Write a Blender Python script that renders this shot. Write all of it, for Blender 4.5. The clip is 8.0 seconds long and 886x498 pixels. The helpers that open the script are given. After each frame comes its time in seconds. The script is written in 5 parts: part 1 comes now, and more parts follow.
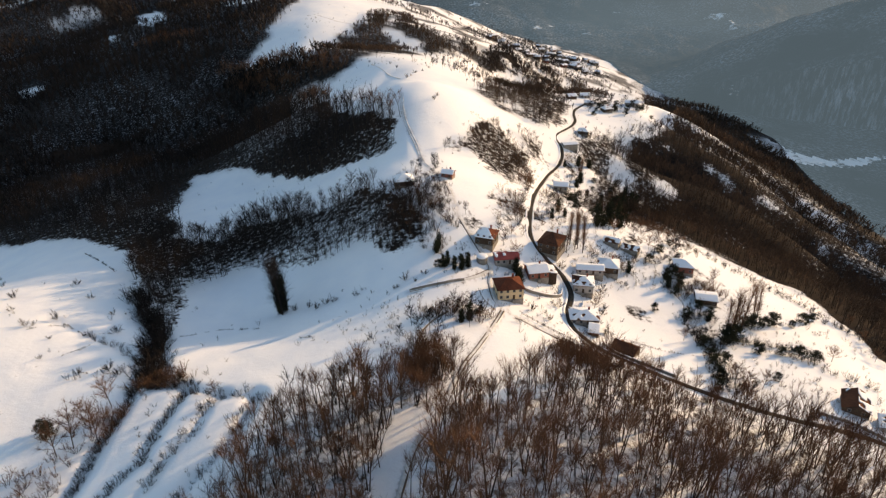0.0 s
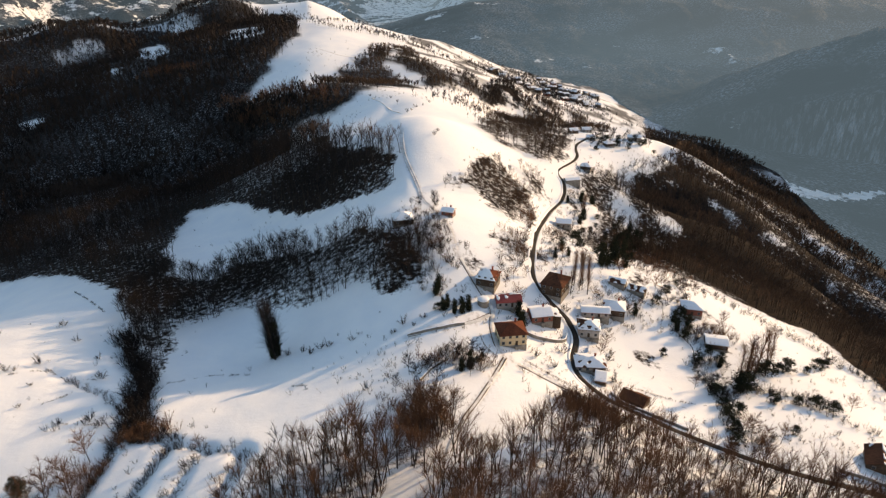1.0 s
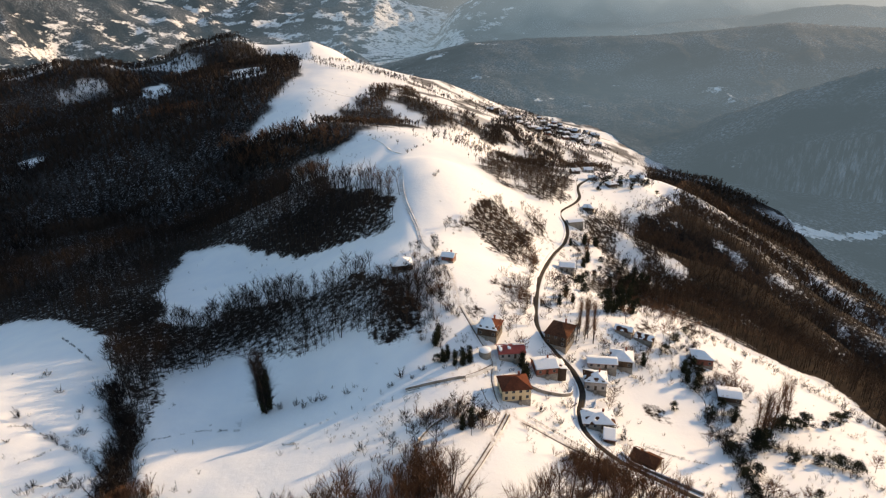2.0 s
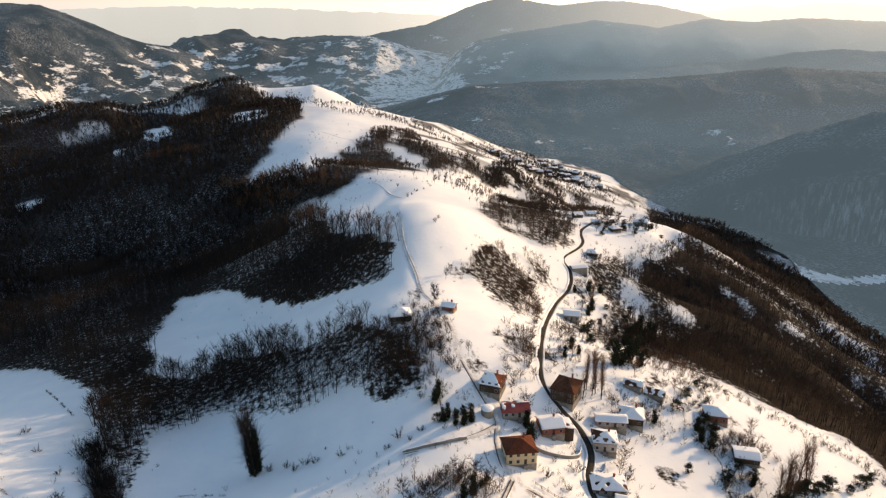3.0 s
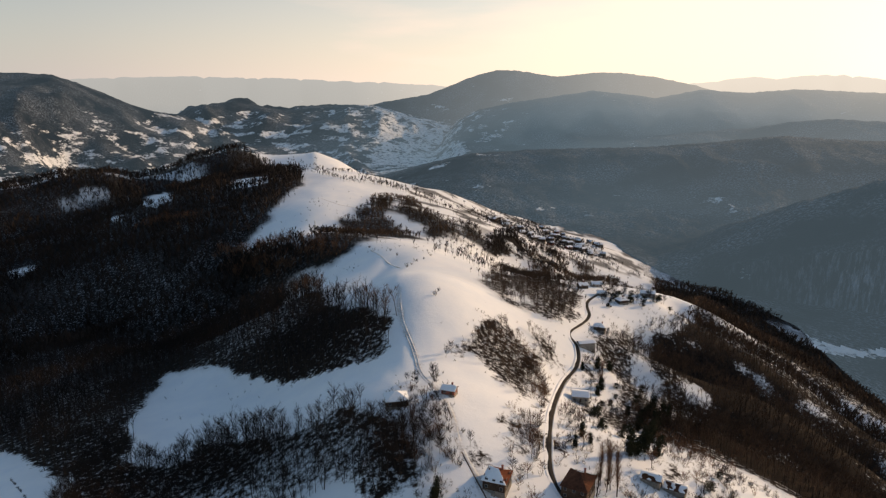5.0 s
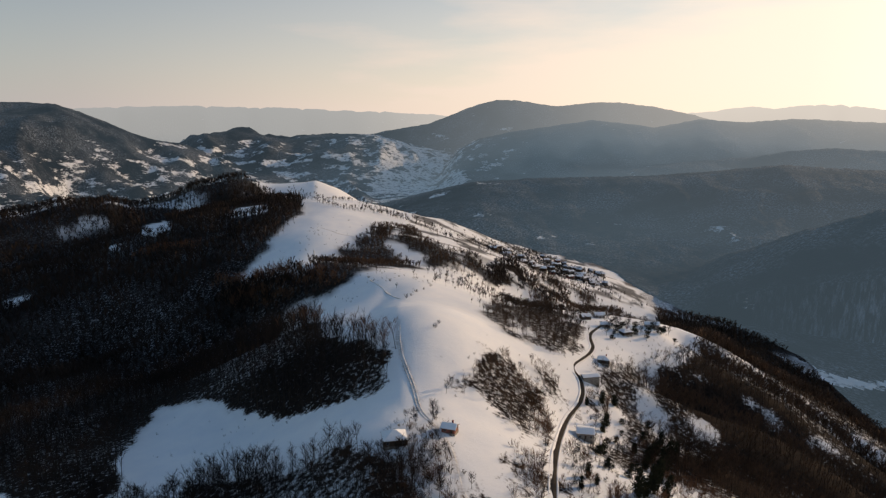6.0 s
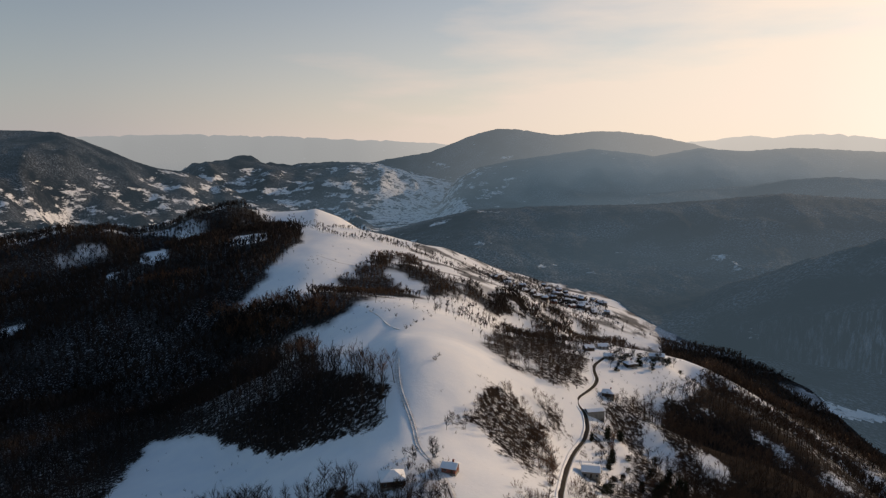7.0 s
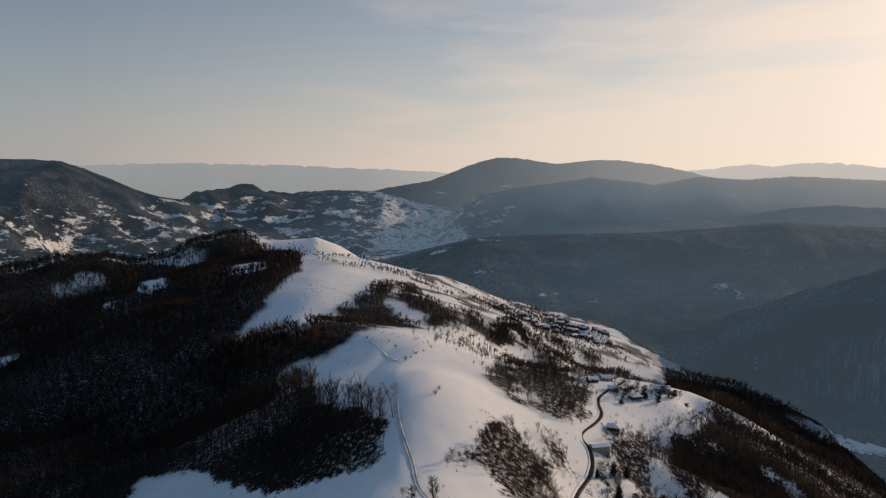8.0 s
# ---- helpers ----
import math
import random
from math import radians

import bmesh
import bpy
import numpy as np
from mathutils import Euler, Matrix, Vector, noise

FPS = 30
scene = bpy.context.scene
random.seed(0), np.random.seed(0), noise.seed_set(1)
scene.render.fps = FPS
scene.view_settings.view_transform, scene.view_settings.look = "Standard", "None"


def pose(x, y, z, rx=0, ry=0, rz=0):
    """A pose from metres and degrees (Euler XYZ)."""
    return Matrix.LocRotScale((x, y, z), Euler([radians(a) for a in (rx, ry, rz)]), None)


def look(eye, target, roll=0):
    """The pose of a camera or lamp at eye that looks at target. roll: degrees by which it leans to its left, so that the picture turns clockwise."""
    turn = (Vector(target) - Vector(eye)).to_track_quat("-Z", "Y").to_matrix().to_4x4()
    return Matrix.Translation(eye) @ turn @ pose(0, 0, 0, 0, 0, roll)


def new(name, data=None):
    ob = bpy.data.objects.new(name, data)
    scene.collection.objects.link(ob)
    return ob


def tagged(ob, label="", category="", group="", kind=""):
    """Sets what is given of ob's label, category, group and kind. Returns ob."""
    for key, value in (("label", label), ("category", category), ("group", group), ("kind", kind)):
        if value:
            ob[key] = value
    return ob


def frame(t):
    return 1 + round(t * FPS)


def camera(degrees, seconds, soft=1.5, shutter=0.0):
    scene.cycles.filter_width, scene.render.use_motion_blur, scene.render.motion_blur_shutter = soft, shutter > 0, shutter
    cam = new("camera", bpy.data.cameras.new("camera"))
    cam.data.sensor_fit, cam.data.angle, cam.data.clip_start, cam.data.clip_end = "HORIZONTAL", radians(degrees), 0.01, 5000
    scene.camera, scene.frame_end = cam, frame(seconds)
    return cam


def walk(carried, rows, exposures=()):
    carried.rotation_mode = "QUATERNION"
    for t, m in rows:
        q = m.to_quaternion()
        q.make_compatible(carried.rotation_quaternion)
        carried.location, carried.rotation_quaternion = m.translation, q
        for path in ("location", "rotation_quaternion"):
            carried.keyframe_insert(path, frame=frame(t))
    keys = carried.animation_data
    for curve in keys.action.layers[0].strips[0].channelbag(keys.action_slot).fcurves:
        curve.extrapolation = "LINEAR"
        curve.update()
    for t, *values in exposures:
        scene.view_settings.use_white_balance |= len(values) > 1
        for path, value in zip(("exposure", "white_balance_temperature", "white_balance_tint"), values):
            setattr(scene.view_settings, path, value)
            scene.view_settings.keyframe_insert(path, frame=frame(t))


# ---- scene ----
# camera: a drone that flies level along the ridge and tilts up; seconds, x, y, z, pitch, yaw, roll
FLIGHT = (
    (0, 0.00, 0.01, 160.00, -28.397, 0.002, -0.050),
    (0.5, 0.18, 5.90, 159.97, -27.292, 0.050, 0.018),
    (1, 0.47, 11.76, 160.04, -25.810, 0.091, 0.050),
    (1.5, 0.68, 17.48, 160.17, -24.285, 0.135, 0.068),
    (3, 0.97, 35.75, 160.35, -19.169, 0.256, 0.137),
    (3.5, 1.05, 41.80, 160.19, -17.413, 0.292, 0.207),
    (4, 1.23, 47.22, 159.99, -15.880, 0.336, 0.231),
    (4.5, 1.32, 51.29, 160.06, -14.681, 0.353, 0.280),
    (6, 1.30, 63.83, 159.93, -11.023, 0.430, 0.342),
    (6.5, 1.32, 67.88, 160.01, -9.811, 0.459, 0.367),
    (7, 1.37, 72.13, 159.97, -8.580, 0.497, 0.390),
    (7.5, 1.44, 76.26, 159.91, -7.351, 0.527, 0.382),
    (8, 1.40, 80.02, 160.00, -6.105, 0.562, 0.400),
)
cam = camera(68.57, 8.0, soft=1.25)
walk(cam,
     [(t, pose(x, y, z, 90 + pitch, 0, yaw) @ pose(0, 0, 0, 0, 0, roll)) for t, x, y, z, pitch, yaw, roll in FLIGHT],
     exposures=((0.0, 1.30, 7550, 10), (1.5, 1.31, 7500, 10), (3.0, 1.20, 7400, 10), (4.0, 0.93, 7300, 10), (5.0, 0.63, 7100, 10), (6.0, 0.37, 6800, 10), (7.0, 0.17, 6600, 10), (8.0, 0.03, 6500, 10)))

# ---- light: low winter sun ahead on the right, hazy sky ----
SUN_BEARING, SUN_HEIGHT = 56.0, 14.5
HAZE_BEARING = 72.0  # the haze glows most over the open valley beside the sun
world = bpy.data.worlds.new("winter_sky")
scene.world = world
world.use_nodes = True
wn, wl = world.node_tree.nodes, world.node_tree.links
wn.clear()
sky = wn.new("ShaderNodeTexSky")
sky.sky_type, sky.sun_disc = "NISHITA", False
sky.sun_elevation, sky.sun_rotation = radians(SUN_HEIGHT), radians(SUN_BEARING)
sky.air_density, sky.dust_density, sky.ozone_density, sky.altitude = 1.0, 0.8, 1.5, 400


def wmath(op, a, b=None, c=None, clamp=False):
    n = wn.new("ShaderNodeMath")
    n.operation, n.use_clamp = op, clamp
    for k, v in enumerate((a, b, c)):
        if isinstance(v, (int, float)):
            n.inputs[k].default_value = v
        elif v is not None:
            wl.new(v, n.inputs[k])
    return n.outputs[0]


def wmix(fac, a, b):
    n = wn.new("ShaderNodeMix")
    n.data_type = "RGBA"
    for k, v in ((0, fac), (6, a), (7, b)):
        if isinstance(v, (tuple, float, int)):
            n.inputs[k].default_value = v
        else:
            wl.new(v, n.inputs[k])
    return n.outputs[2]


# haze near the horizon, warm and bright towards the sun, thin veils of cloud above
way = wn.new("ShaderNodeTexCoord").outputs["Generated"]
parts = wn.new("ShaderNodeSeparateXYZ")
wl.new(way, parts.inputs[0])
toward = wn.new("ShaderNodeVectorMath")
toward.operation = "DOT_PRODUCT"
wl.new(way, toward.inputs[0])
toward.inputs[1].default_value = (math.sin(radians(HAZE_BEARING)), math.cos(radians(HAZE_BEARING)), 0.0)
facing = wmath("MULTIPLY_ADD", toward.outputs["Value"], 0.5, 0.5, clamp=True)
stretch = wn.new("ShaderNodeMapping")
stretch.inputs["Scale"].default_value, stretch.inputs["Rotation"].default_value = (1.3, 1.3, 7.0), (0.05, -0.35, 0.4)
wl.new(way, stretch.inputs[0])
veil = wn.new("ShaderNodeTexNoise")
veil.inputs["Scale"].default_value, veil.inputs["Detail"].default_value, veil.inputs["Roughness"].default_value = 1.6, 7, 0.55
wl.new(stretch.outputs[0], veil.inputs["Vector"])
tint = wn.new("ShaderNodeValToRGB")
wl.new(facing, tint.inputs[0])
tint.color_ramp.elements[0].color, tint.color_ramp.elements[1].color = (0.30, 0.335, 0.345, 1), (1.35, 1.08, 0.86, 1)
for at, colour in ((0.30, (0.345, 0.342, 0.352, 1)), (0.40, (0.42, 0.38, 0.38, 1)), (0.62, (0.69, 0.57, 0.50, 1)), (0.86, (0.94, 0.77, 0.63, 1))):
    tint.color_ramp.elements.new(at).color = colour
haze = tint.outputs[0]
low = wmath("POWER", 2.718, wmath("MULTIPLY", wmath("MAXIMUM", parts.outputs[2], 0.0), -5.5))
reach = wmath("MULTIPLY_ADD", parts.outputs[2], -1.6, facing)
ragged = wmath("MULTIPLY_ADD", veil.outputs["Fac"], 0.9, reach)
veils = wmath("MULTIPLY", wmath("MULTIPLY_ADD", ragged, 2.1, -1.17, clamp=True), 0.9)
cover = wmath("MAXIMUM", low, veils)
dim = wn.new("ShaderNodeVectorMath")
dim.operation = "SCALE"
wl.new(sky.outputs[0], dim.inputs[0])
wl.new(wmath("MULTIPLY_ADD", wmath("MULTIPLY_ADD", parts.outputs[2], 2.4, -0.6, clamp=True), 0.022, 0.078), dim.inputs["Scale"])
clear = wn.new("ShaderNodeVectorMath")
clear.operation = "MINIMUM"
cool = wn.new("ShaderNodeVectorMath")
cool.operation = "MULTIPLY"
wl.new(dim.outputs[0], cool.inputs[0])
cool.inputs[1].default_value = (0.97, 1.07, 1.08)
wl.new(cool.outputs[0], clear.inputs[0])
clear.inputs[1].default_value = (0.64, 0.65, 0.72)
backg, wout = wn.new("ShaderNodeBackground"), wn.new("ShaderNodeOutputWorld")
backg.inputs["Strength"].default_value = 1.0
wl.new(wmix(cover, clear.outputs[0], haze), backg.inputs[0])
wl.new(backg.outputs[0], wout.inputs[0])

sun = new("sun", bpy.data.lights.new("sun", "SUN"))
sun.data.energy, sun.data.angle, sun.data.color = 2.35, radians(0.6), (1.0, 0.71, 0.43)
sb, sh = radians(SUN_BEARING), radians(SUN_HEIGHT)
sun.matrix_world = look((0, 0, 0), (-math.sin(sb) * math.cos(sh), -math.cos(sb) * math.cos(sh), -math.sin(sh)))


# ---- materials ----
def material(name, rough=0.8, metal=0.0):
    m = bpy.data.materials.new(name)
    m.use_nodes = True
    b = m.node_tree.nodes["Principled BSDF"]
    b.inputs["Roughness"].default_value, b.inputs["Metallic"].default_value = rough, metal
    b.inputs["Specular IOR Level"].default_value = 0.25 if rough < 0.7 else 0.03
    return m, m.node_tree.nodes, m.node_tree.links, b


def ramp(nodes, links, source, low, high, c0=(0, 0, 0, 1), c1=(1, 1, 1, 1)):
    r = nodes.new("ShaderNodeValToRGB")
    r.color_ramp.elements[0].position, r.color_ramp.elements[1].position = low, high
    r.color_ramp.elements[0].color, r.color_ramp.elements[1].color = c0, c1
    links.new(source, r.inputs[0])
    return r.outputs[0]


def noise_node(nodes, links, scale, detail=4.0, vector=None, rough=0.55):
    n = nodes.new("ShaderNodeTexNoise")
    n.inputs["Scale"].default_value, n.inputs["Detail"].default_value, n.inputs["Roughness"].default_value = scale, detail, rough
    if vector is not None:
        links.new(vector, n.inputs["Vector"])
    return n.outputs["Fac"]


def position(nodes):
    return nodes.new("ShaderNodeNewGeometry").outputs["Position"]


def blend(nodes, links, fac, a, b):
    m = nodes.new("ShaderNodeMix")
    m.data_type = "RGBA"
    for socket, value in ((m.inputs[0], fac), (m.inputs[6], a), (m.inputs[7], b)):
        if isinstance(value, (tuple, float, int)):
            socket.default_value = value
        else:
            links.new(value, socket)
    return m.outputs[2]


def bumped(nodes, links, bsdf, height, strength, distance):
    b = nodes.new("ShaderNodeBump")
    b.inputs["Strength"].default_value, b.inputs["Distance"].default_value = strength, distance
    links.new(height, b.inputs["Height"])
    links.new(b.outputs[0], bsdf.inputs["Normal"])


def speckled(name, c0, c1, scale, rough=0.85, bump=0.3, distance=0.05, metal=0.0):
    """A surface whose colour wanders between two tones at two scales."""
    m, n, l, b = material(name, rough, metal)
    p = position(n)
    fine, coarse = noise_node(n, l, scale, 5, p), noise_node(n, l, scale * 0.13, 3, p)
    mixed = n.new("ShaderNodeMath")
    mixed.operation = "MULTIPLY_ADD"
    mixed.inputs[1].default_value = 0.5
    l.new(fine, mixed.inputs[0])
    half = n.new("ShaderNodeMath")
    half.operation = "MULTIPLY"
    half.inputs[1].default_value = 0.5
    l.new(coarse, half.inputs[0])
    l.new(half.outputs[0], mixed.inputs[2])
    l.new(ramp(n, l, mixed.outputs[0], 0.36, 0.64, (*c0, 1), (*c1, 1)), b.inputs["Base Color"])
    if bump:
        bumped(n, l, b, fine, bump, distance)
    return m


def ground_material():
    """Snow that gives way to leaf litter darkened like tree shade, scrub and bare earth where the attributes say so."""
    m, n, l, b = material("snowy_ground", 0.95)
    p = position(n)
    grain, drift, patch = noise_node(n, l, 0.9, 5, p), noise_node(n, l, 0.06, 4, p), noise_node(n, l, 0.35, 6, p, 0.7)
    snow = ramp(n, l, drift, 0.3, 0.7, (0.80, 0.82, 0.86, 1), (0.88, 0.88, 0.89, 1))
    shaded_litter = ramp(n, l, patch, 0.35, 0.7, (0.010, 0.008, 0.008, 1), (0.036, 0.025, 0.019, 1))
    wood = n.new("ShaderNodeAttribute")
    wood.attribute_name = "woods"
    # bare patches show where twigs and leaves are thick; their near-black also paints shade
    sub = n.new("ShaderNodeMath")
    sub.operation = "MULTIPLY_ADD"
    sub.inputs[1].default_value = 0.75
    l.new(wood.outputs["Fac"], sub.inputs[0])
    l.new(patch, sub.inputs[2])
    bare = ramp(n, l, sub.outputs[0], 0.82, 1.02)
    c = blend(n, l, bare, snow, shaded_litter)
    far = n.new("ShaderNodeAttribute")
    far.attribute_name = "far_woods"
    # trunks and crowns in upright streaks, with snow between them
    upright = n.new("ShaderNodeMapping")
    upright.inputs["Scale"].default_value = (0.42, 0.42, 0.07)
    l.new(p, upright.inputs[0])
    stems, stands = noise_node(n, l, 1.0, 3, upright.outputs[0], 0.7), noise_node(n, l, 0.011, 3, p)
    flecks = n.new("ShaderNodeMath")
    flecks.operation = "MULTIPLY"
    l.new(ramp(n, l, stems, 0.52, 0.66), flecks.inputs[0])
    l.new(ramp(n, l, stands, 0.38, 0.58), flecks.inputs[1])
    # near-black thicket tone stands for trees and the shade among them
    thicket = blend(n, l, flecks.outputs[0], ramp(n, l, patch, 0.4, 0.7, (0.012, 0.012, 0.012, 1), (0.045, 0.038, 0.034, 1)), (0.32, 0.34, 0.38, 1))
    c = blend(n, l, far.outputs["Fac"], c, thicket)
    track = n.new("ShaderNodeAttribute")
    track.attribute_name = "track"
    mud = ramp(n, l, grain, 0.35, 0.7, (0.10, 0.07, 0.05, 1), (0.25, 0.19, 0.15, 1))
    worn = n.new("ShaderNodeMath")
    worn.operation = "MULTIPLY"
    l.new(track.outputs["Fac"], worn.inputs[0])
    l.new(ramp(n, l, grain, 0.35, 0.6), worn.inputs[1])
    c = blend(n, l, worn.outputs[0], c, mud)
    l.new(c, b.inputs["Base Color"])
    bumped(n, l, b, patch, 0.55, 0.35)
    return m


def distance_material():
    """Wooded hills with snowy clearings, several kilometres off; the haze before them is painted in as emission."""
    m, n, l, b = material("painted_haze_hills", 0.9)
    p = position(n)
    contour = n.new("ShaderNodeMapping")
    contour.inputs["Scale"].default_value = (1.0, 1.0, 2.6)
    l.new(p, contour.inputs[0])
    upright = n.new("ShaderNodeMapping")
    upright.inputs["Scale"].default_value = (0.20, 0.20, 0.035)
    l.new(p, upright.inputs[0])
    mid, small = noise_node(n, l, 0.0085, 9, contour.outputs[0], 0.68), noise_node(n, l, 0.05, 5, p, 0.7)
    stems, stands = noise_node(n, l, 1.0, 3, upright.outputs[0], 0.7), noise_node(n, l, 0.0055, 4, p, 0.6)
    field = n.new("ShaderNodeAttribute")
    field.attribute_name = "open_land"
    add = n.new("ShaderNodeMath")
    add.operation = "ADD"
    l.new(mid, add.inputs[0])
    l.new(field.outputs["Fac"], add.inputs[1])
    # hedges and copses break up the white fields
    open_snow = n.new("ShaderNodeMath")
    open_snow.operation = "MULTIPLY"
    l.new(ramp(n, l, add.outputs[0], 0.585, 0.625), open_snow.inputs[0])
    l.new(ramp(n, l, small, 0.38, 0.50), open_snow.inputs[1])
    flecks = n.new("ShaderNodeMath")
    flecks.operation = "MULTIPLY"
    l.new(ramp(n, l, stems, 0.46, 0.70), flecks.inputs[0])
    l.new(ramp(n, l, stands, 0.40, 0.60), flecks.inputs[1])
    wood = blend(n, l, flecks.outputs[0], ramp(n, l, stands, 0.35, 0.7, (0.006, 0.008, 0.011, 1), (0.026, 0.024, 0.024, 1)), (0.24, 0.26, 0.30, 1))
    l.new(blend(n, l, open_snow.outputs[0], wood, (0.8, 0.8, 0.82, 1)), b.inputs["Base Color"])
    bumped(n, l, b, small, 0.8, 9.0)
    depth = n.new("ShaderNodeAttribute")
    depth.attribute_name = "haze_glow"
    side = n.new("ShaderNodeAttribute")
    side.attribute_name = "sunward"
    haze_glow = ramp(n, l, side.outputs["Fac"], 0.0, 1.0, (0.108, 0.160, 0.208, 1), (0.60, 0.55, 0.50, 1))
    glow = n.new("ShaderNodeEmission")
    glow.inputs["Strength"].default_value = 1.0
    l.new(haze_glow, glow.inputs["Color"])
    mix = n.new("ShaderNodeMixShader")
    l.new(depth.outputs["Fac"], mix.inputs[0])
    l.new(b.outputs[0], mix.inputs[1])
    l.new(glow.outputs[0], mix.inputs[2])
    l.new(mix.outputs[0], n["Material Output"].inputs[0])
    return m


GROUND = ground_material()
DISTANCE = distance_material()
BARK = speckled("bark", (0.022, 0.017, 0.014), (0.065, 0.05, 0.04), 3.0)
# the dark twig tone also puts the western slopes' shade into the colour
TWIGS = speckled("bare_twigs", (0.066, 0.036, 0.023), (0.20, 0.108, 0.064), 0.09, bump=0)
DARK_TWIGS = speckled("dark_and_shaded_twigs", (0.010, 0.010, 0.011), (0.046, 0.034, 0.028), 0.022, bump=0)
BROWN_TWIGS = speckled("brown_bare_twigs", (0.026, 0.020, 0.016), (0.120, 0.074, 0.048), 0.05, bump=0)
EVERGREEN = speckled("evergreen_leaves", (0.012, 0.015, 0.010), (0.042, 0.042, 0.024), 0.8, bump=0)
SNOW = speckled("settled_snow", (0.80, 0.82, 0.86), (0.88, 0.88, 0.9), 0.8, 0.7, 0.2, 0.1)
CREAM = speckled("cream_render", (0.52, 0.40, 0.24), (0.62, 0.50, 0.33), 1.2, 0.9, 0.1)
WHITEWASH = speckled("grey_whitewash", (0.26, 0.23, 0.21), (0.46, 0.42, 0.39), 1.0, 0.9, 0.15)
BRICK_WALL = speckled("red_brick", (0.19, 0.066, 0.048), (0.30, 0.12, 0.088), 2.5, 0.9, 0.3)
TIMBER = speckled("weathered_timber", (0.040, 0.028, 0.021), (0.115, 0.078, 0.055), 2.0, 0.9, 0.4)
STONE = speckled("rubble_stone", (0.16, 0.14, 0.12), (0.34, 0.31, 0.27), 1.4, 0.95, 0.6)
TILE = speckled("red_roof_tiles", (0.085, 0.030, 0.019), (0.165, 0.054, 0.030), 1.5, 0.85, 0.5)
OLD_TILE = speckled("old_brown_roof_tiles", (0.055, 0.027, 0.019), (0.14, 0.058, 0.033), 1.2, 0.9, 0.5)
RED_SHEET = speckled("red_metal_roof", (0.20, 0.035, 0.03), (0.30, 0.06, 0.05), 0.7, 0.5, 0.1)
GLASS = speckled("dark_window_glass", (0.02, 0.025, 0.03), (0.035, 0.04, 0.05), 1.0, 0.08, 0)
PAINT = speckled("worn_window_paint", (0.20, 0.18, 0.16), (0.36, 0.34, 0.31), 3.0, 0.6, 0)
ASPHALT = speckled("wet_asphalt", (0.028, 0.024, 0.021), (0.072, 0.060, 0.050), 0.8, 0.8, 0.2)
SLUSH = speckled("road_slush", (0.5, 0.48, 0.46), (0.8, 0.8, 0.8), 0.7, 0.7, 0.4)
EARTH = speckled("muddy_earth", (0.07, 0.05, 0.035), (0.17, 0.12, 0.085), 0.8, 0.95, 0.4)

# ---- the land: a village ridge among valleys, and hills behind ----
HILLS = []
BASE = -120.0


def hill(x, y, height, radius):
    """One rounded rise (or hollow, where height is negative)."""
    HILLS.append((x, y, height, radius))


hill(-50, 310, 126.5, 420)
hill(-100, 1000, 90.1, 260)
hill(700, 500, -51.9, 260)
hill(-410, 1300, 70.3, 260)
hill(300, 1120, -35.3, 260)
hill(-200, 1500, 40.3, 260)
hill(0, -200, 69.2, 160)
hill(-370, 710, -19.8, 160)
hill(-500, 450, -55.9, 160)
hill(-500, 0, 39.0, 160)
hill(460, 860, -15.0, 160)
hill(-800, 1000, 18.2, 160)
hill(250, 420, -34.4, 100)
hill(-250, 370, -18.4, 100)
hill(420, 300, -31.8, 100)
hill(100, 800, 1.1, 100)
hill(450, 620, -33.4, 100)
hill(-500, 200, -20.0, 100)
hill(200, 0, 11.0, 100)
hill(500, 0, 5.1, 100)
hill(-10, 430, 20.3, 65)
hill(210, 590, 27.0, 65)
hill(0, 50, 20.7, 65)
hill(-220, 620, -46.8, 65)
hill(-60, 610, 27.3, 65)
hill(-200, 0, 15.5, 65)
hill(70, 510, 12.2, 65)
hill(200, 900, -34.7, 65)
hill(-300, 150, 2.3, 65)
hill(-150, 420, -4.9, 45)
hill(80, 410, -14.3, 45)
hill(-110, 310, -9.5, 45)
hill(-20, 310, 20.3, 45)
hill(30, 140, 13.3, 45)
hill(-250, 230, 12.6, 45)
hill(-350, 330, -16.6, 45)
hill(-70, 240, -18.7, 45)
hill(90, 250, -10.7, 45)
hill(300, 200, -7.8, 45)
hill(-140, 720, 24.4, 45)
hill(-130, 620, -22.4, 45)
hill(-100, 410, -18.1, 45)
hill(-10, 230, 10.6, 45)
hill(140, 180, 10.7, 45)
hill(-210, 480, -13.4, 45)
hill(250, 470, 12.9, 45)
hill(-370, 710, -39.8, 45)
hill(90, 310, 9.2, 45)
hill(-250, 780, -17.4, 45)
hill(100, 800, -33.3, 45)
hill(-650, 700, -14.6, 45)
hill(-80, 170, 13.5, 45)
hill(-120, 790, -19.7, 45)
hill(-30, 510, 1.4, 45)
hill(350, 630, 9.5, 45)
hill(310, 440, -6.9, 45)
hill(-30, 450, 20.4, 45)
hill(180, 510, -3.4, 45)
hill(270, 1200, 11.3, 45)
hill(-150, 80, 6.3, 45)
hill(-170, 520, 6.6, 45)
hill(60, 700, -9.2, 45)
hill(-160, 830, 12.9, 45)
hill(400, 1600, -17.2, 45)
hill(-200, 150, 5.0, 45)
hill(-120, 140, -6.5, 45)


def hash_grid(ix, iy, seed):
    n = (ix * 374761393 + iy * 668265263 + seed * 974711) & 0xFFFFFFFF
    n = ((n ^ (n >> 13)) * 1274126177) & 0xFFFFFFFF
    return ((n ^ (n >> 16)) & 0xFFFF) / 65535.0


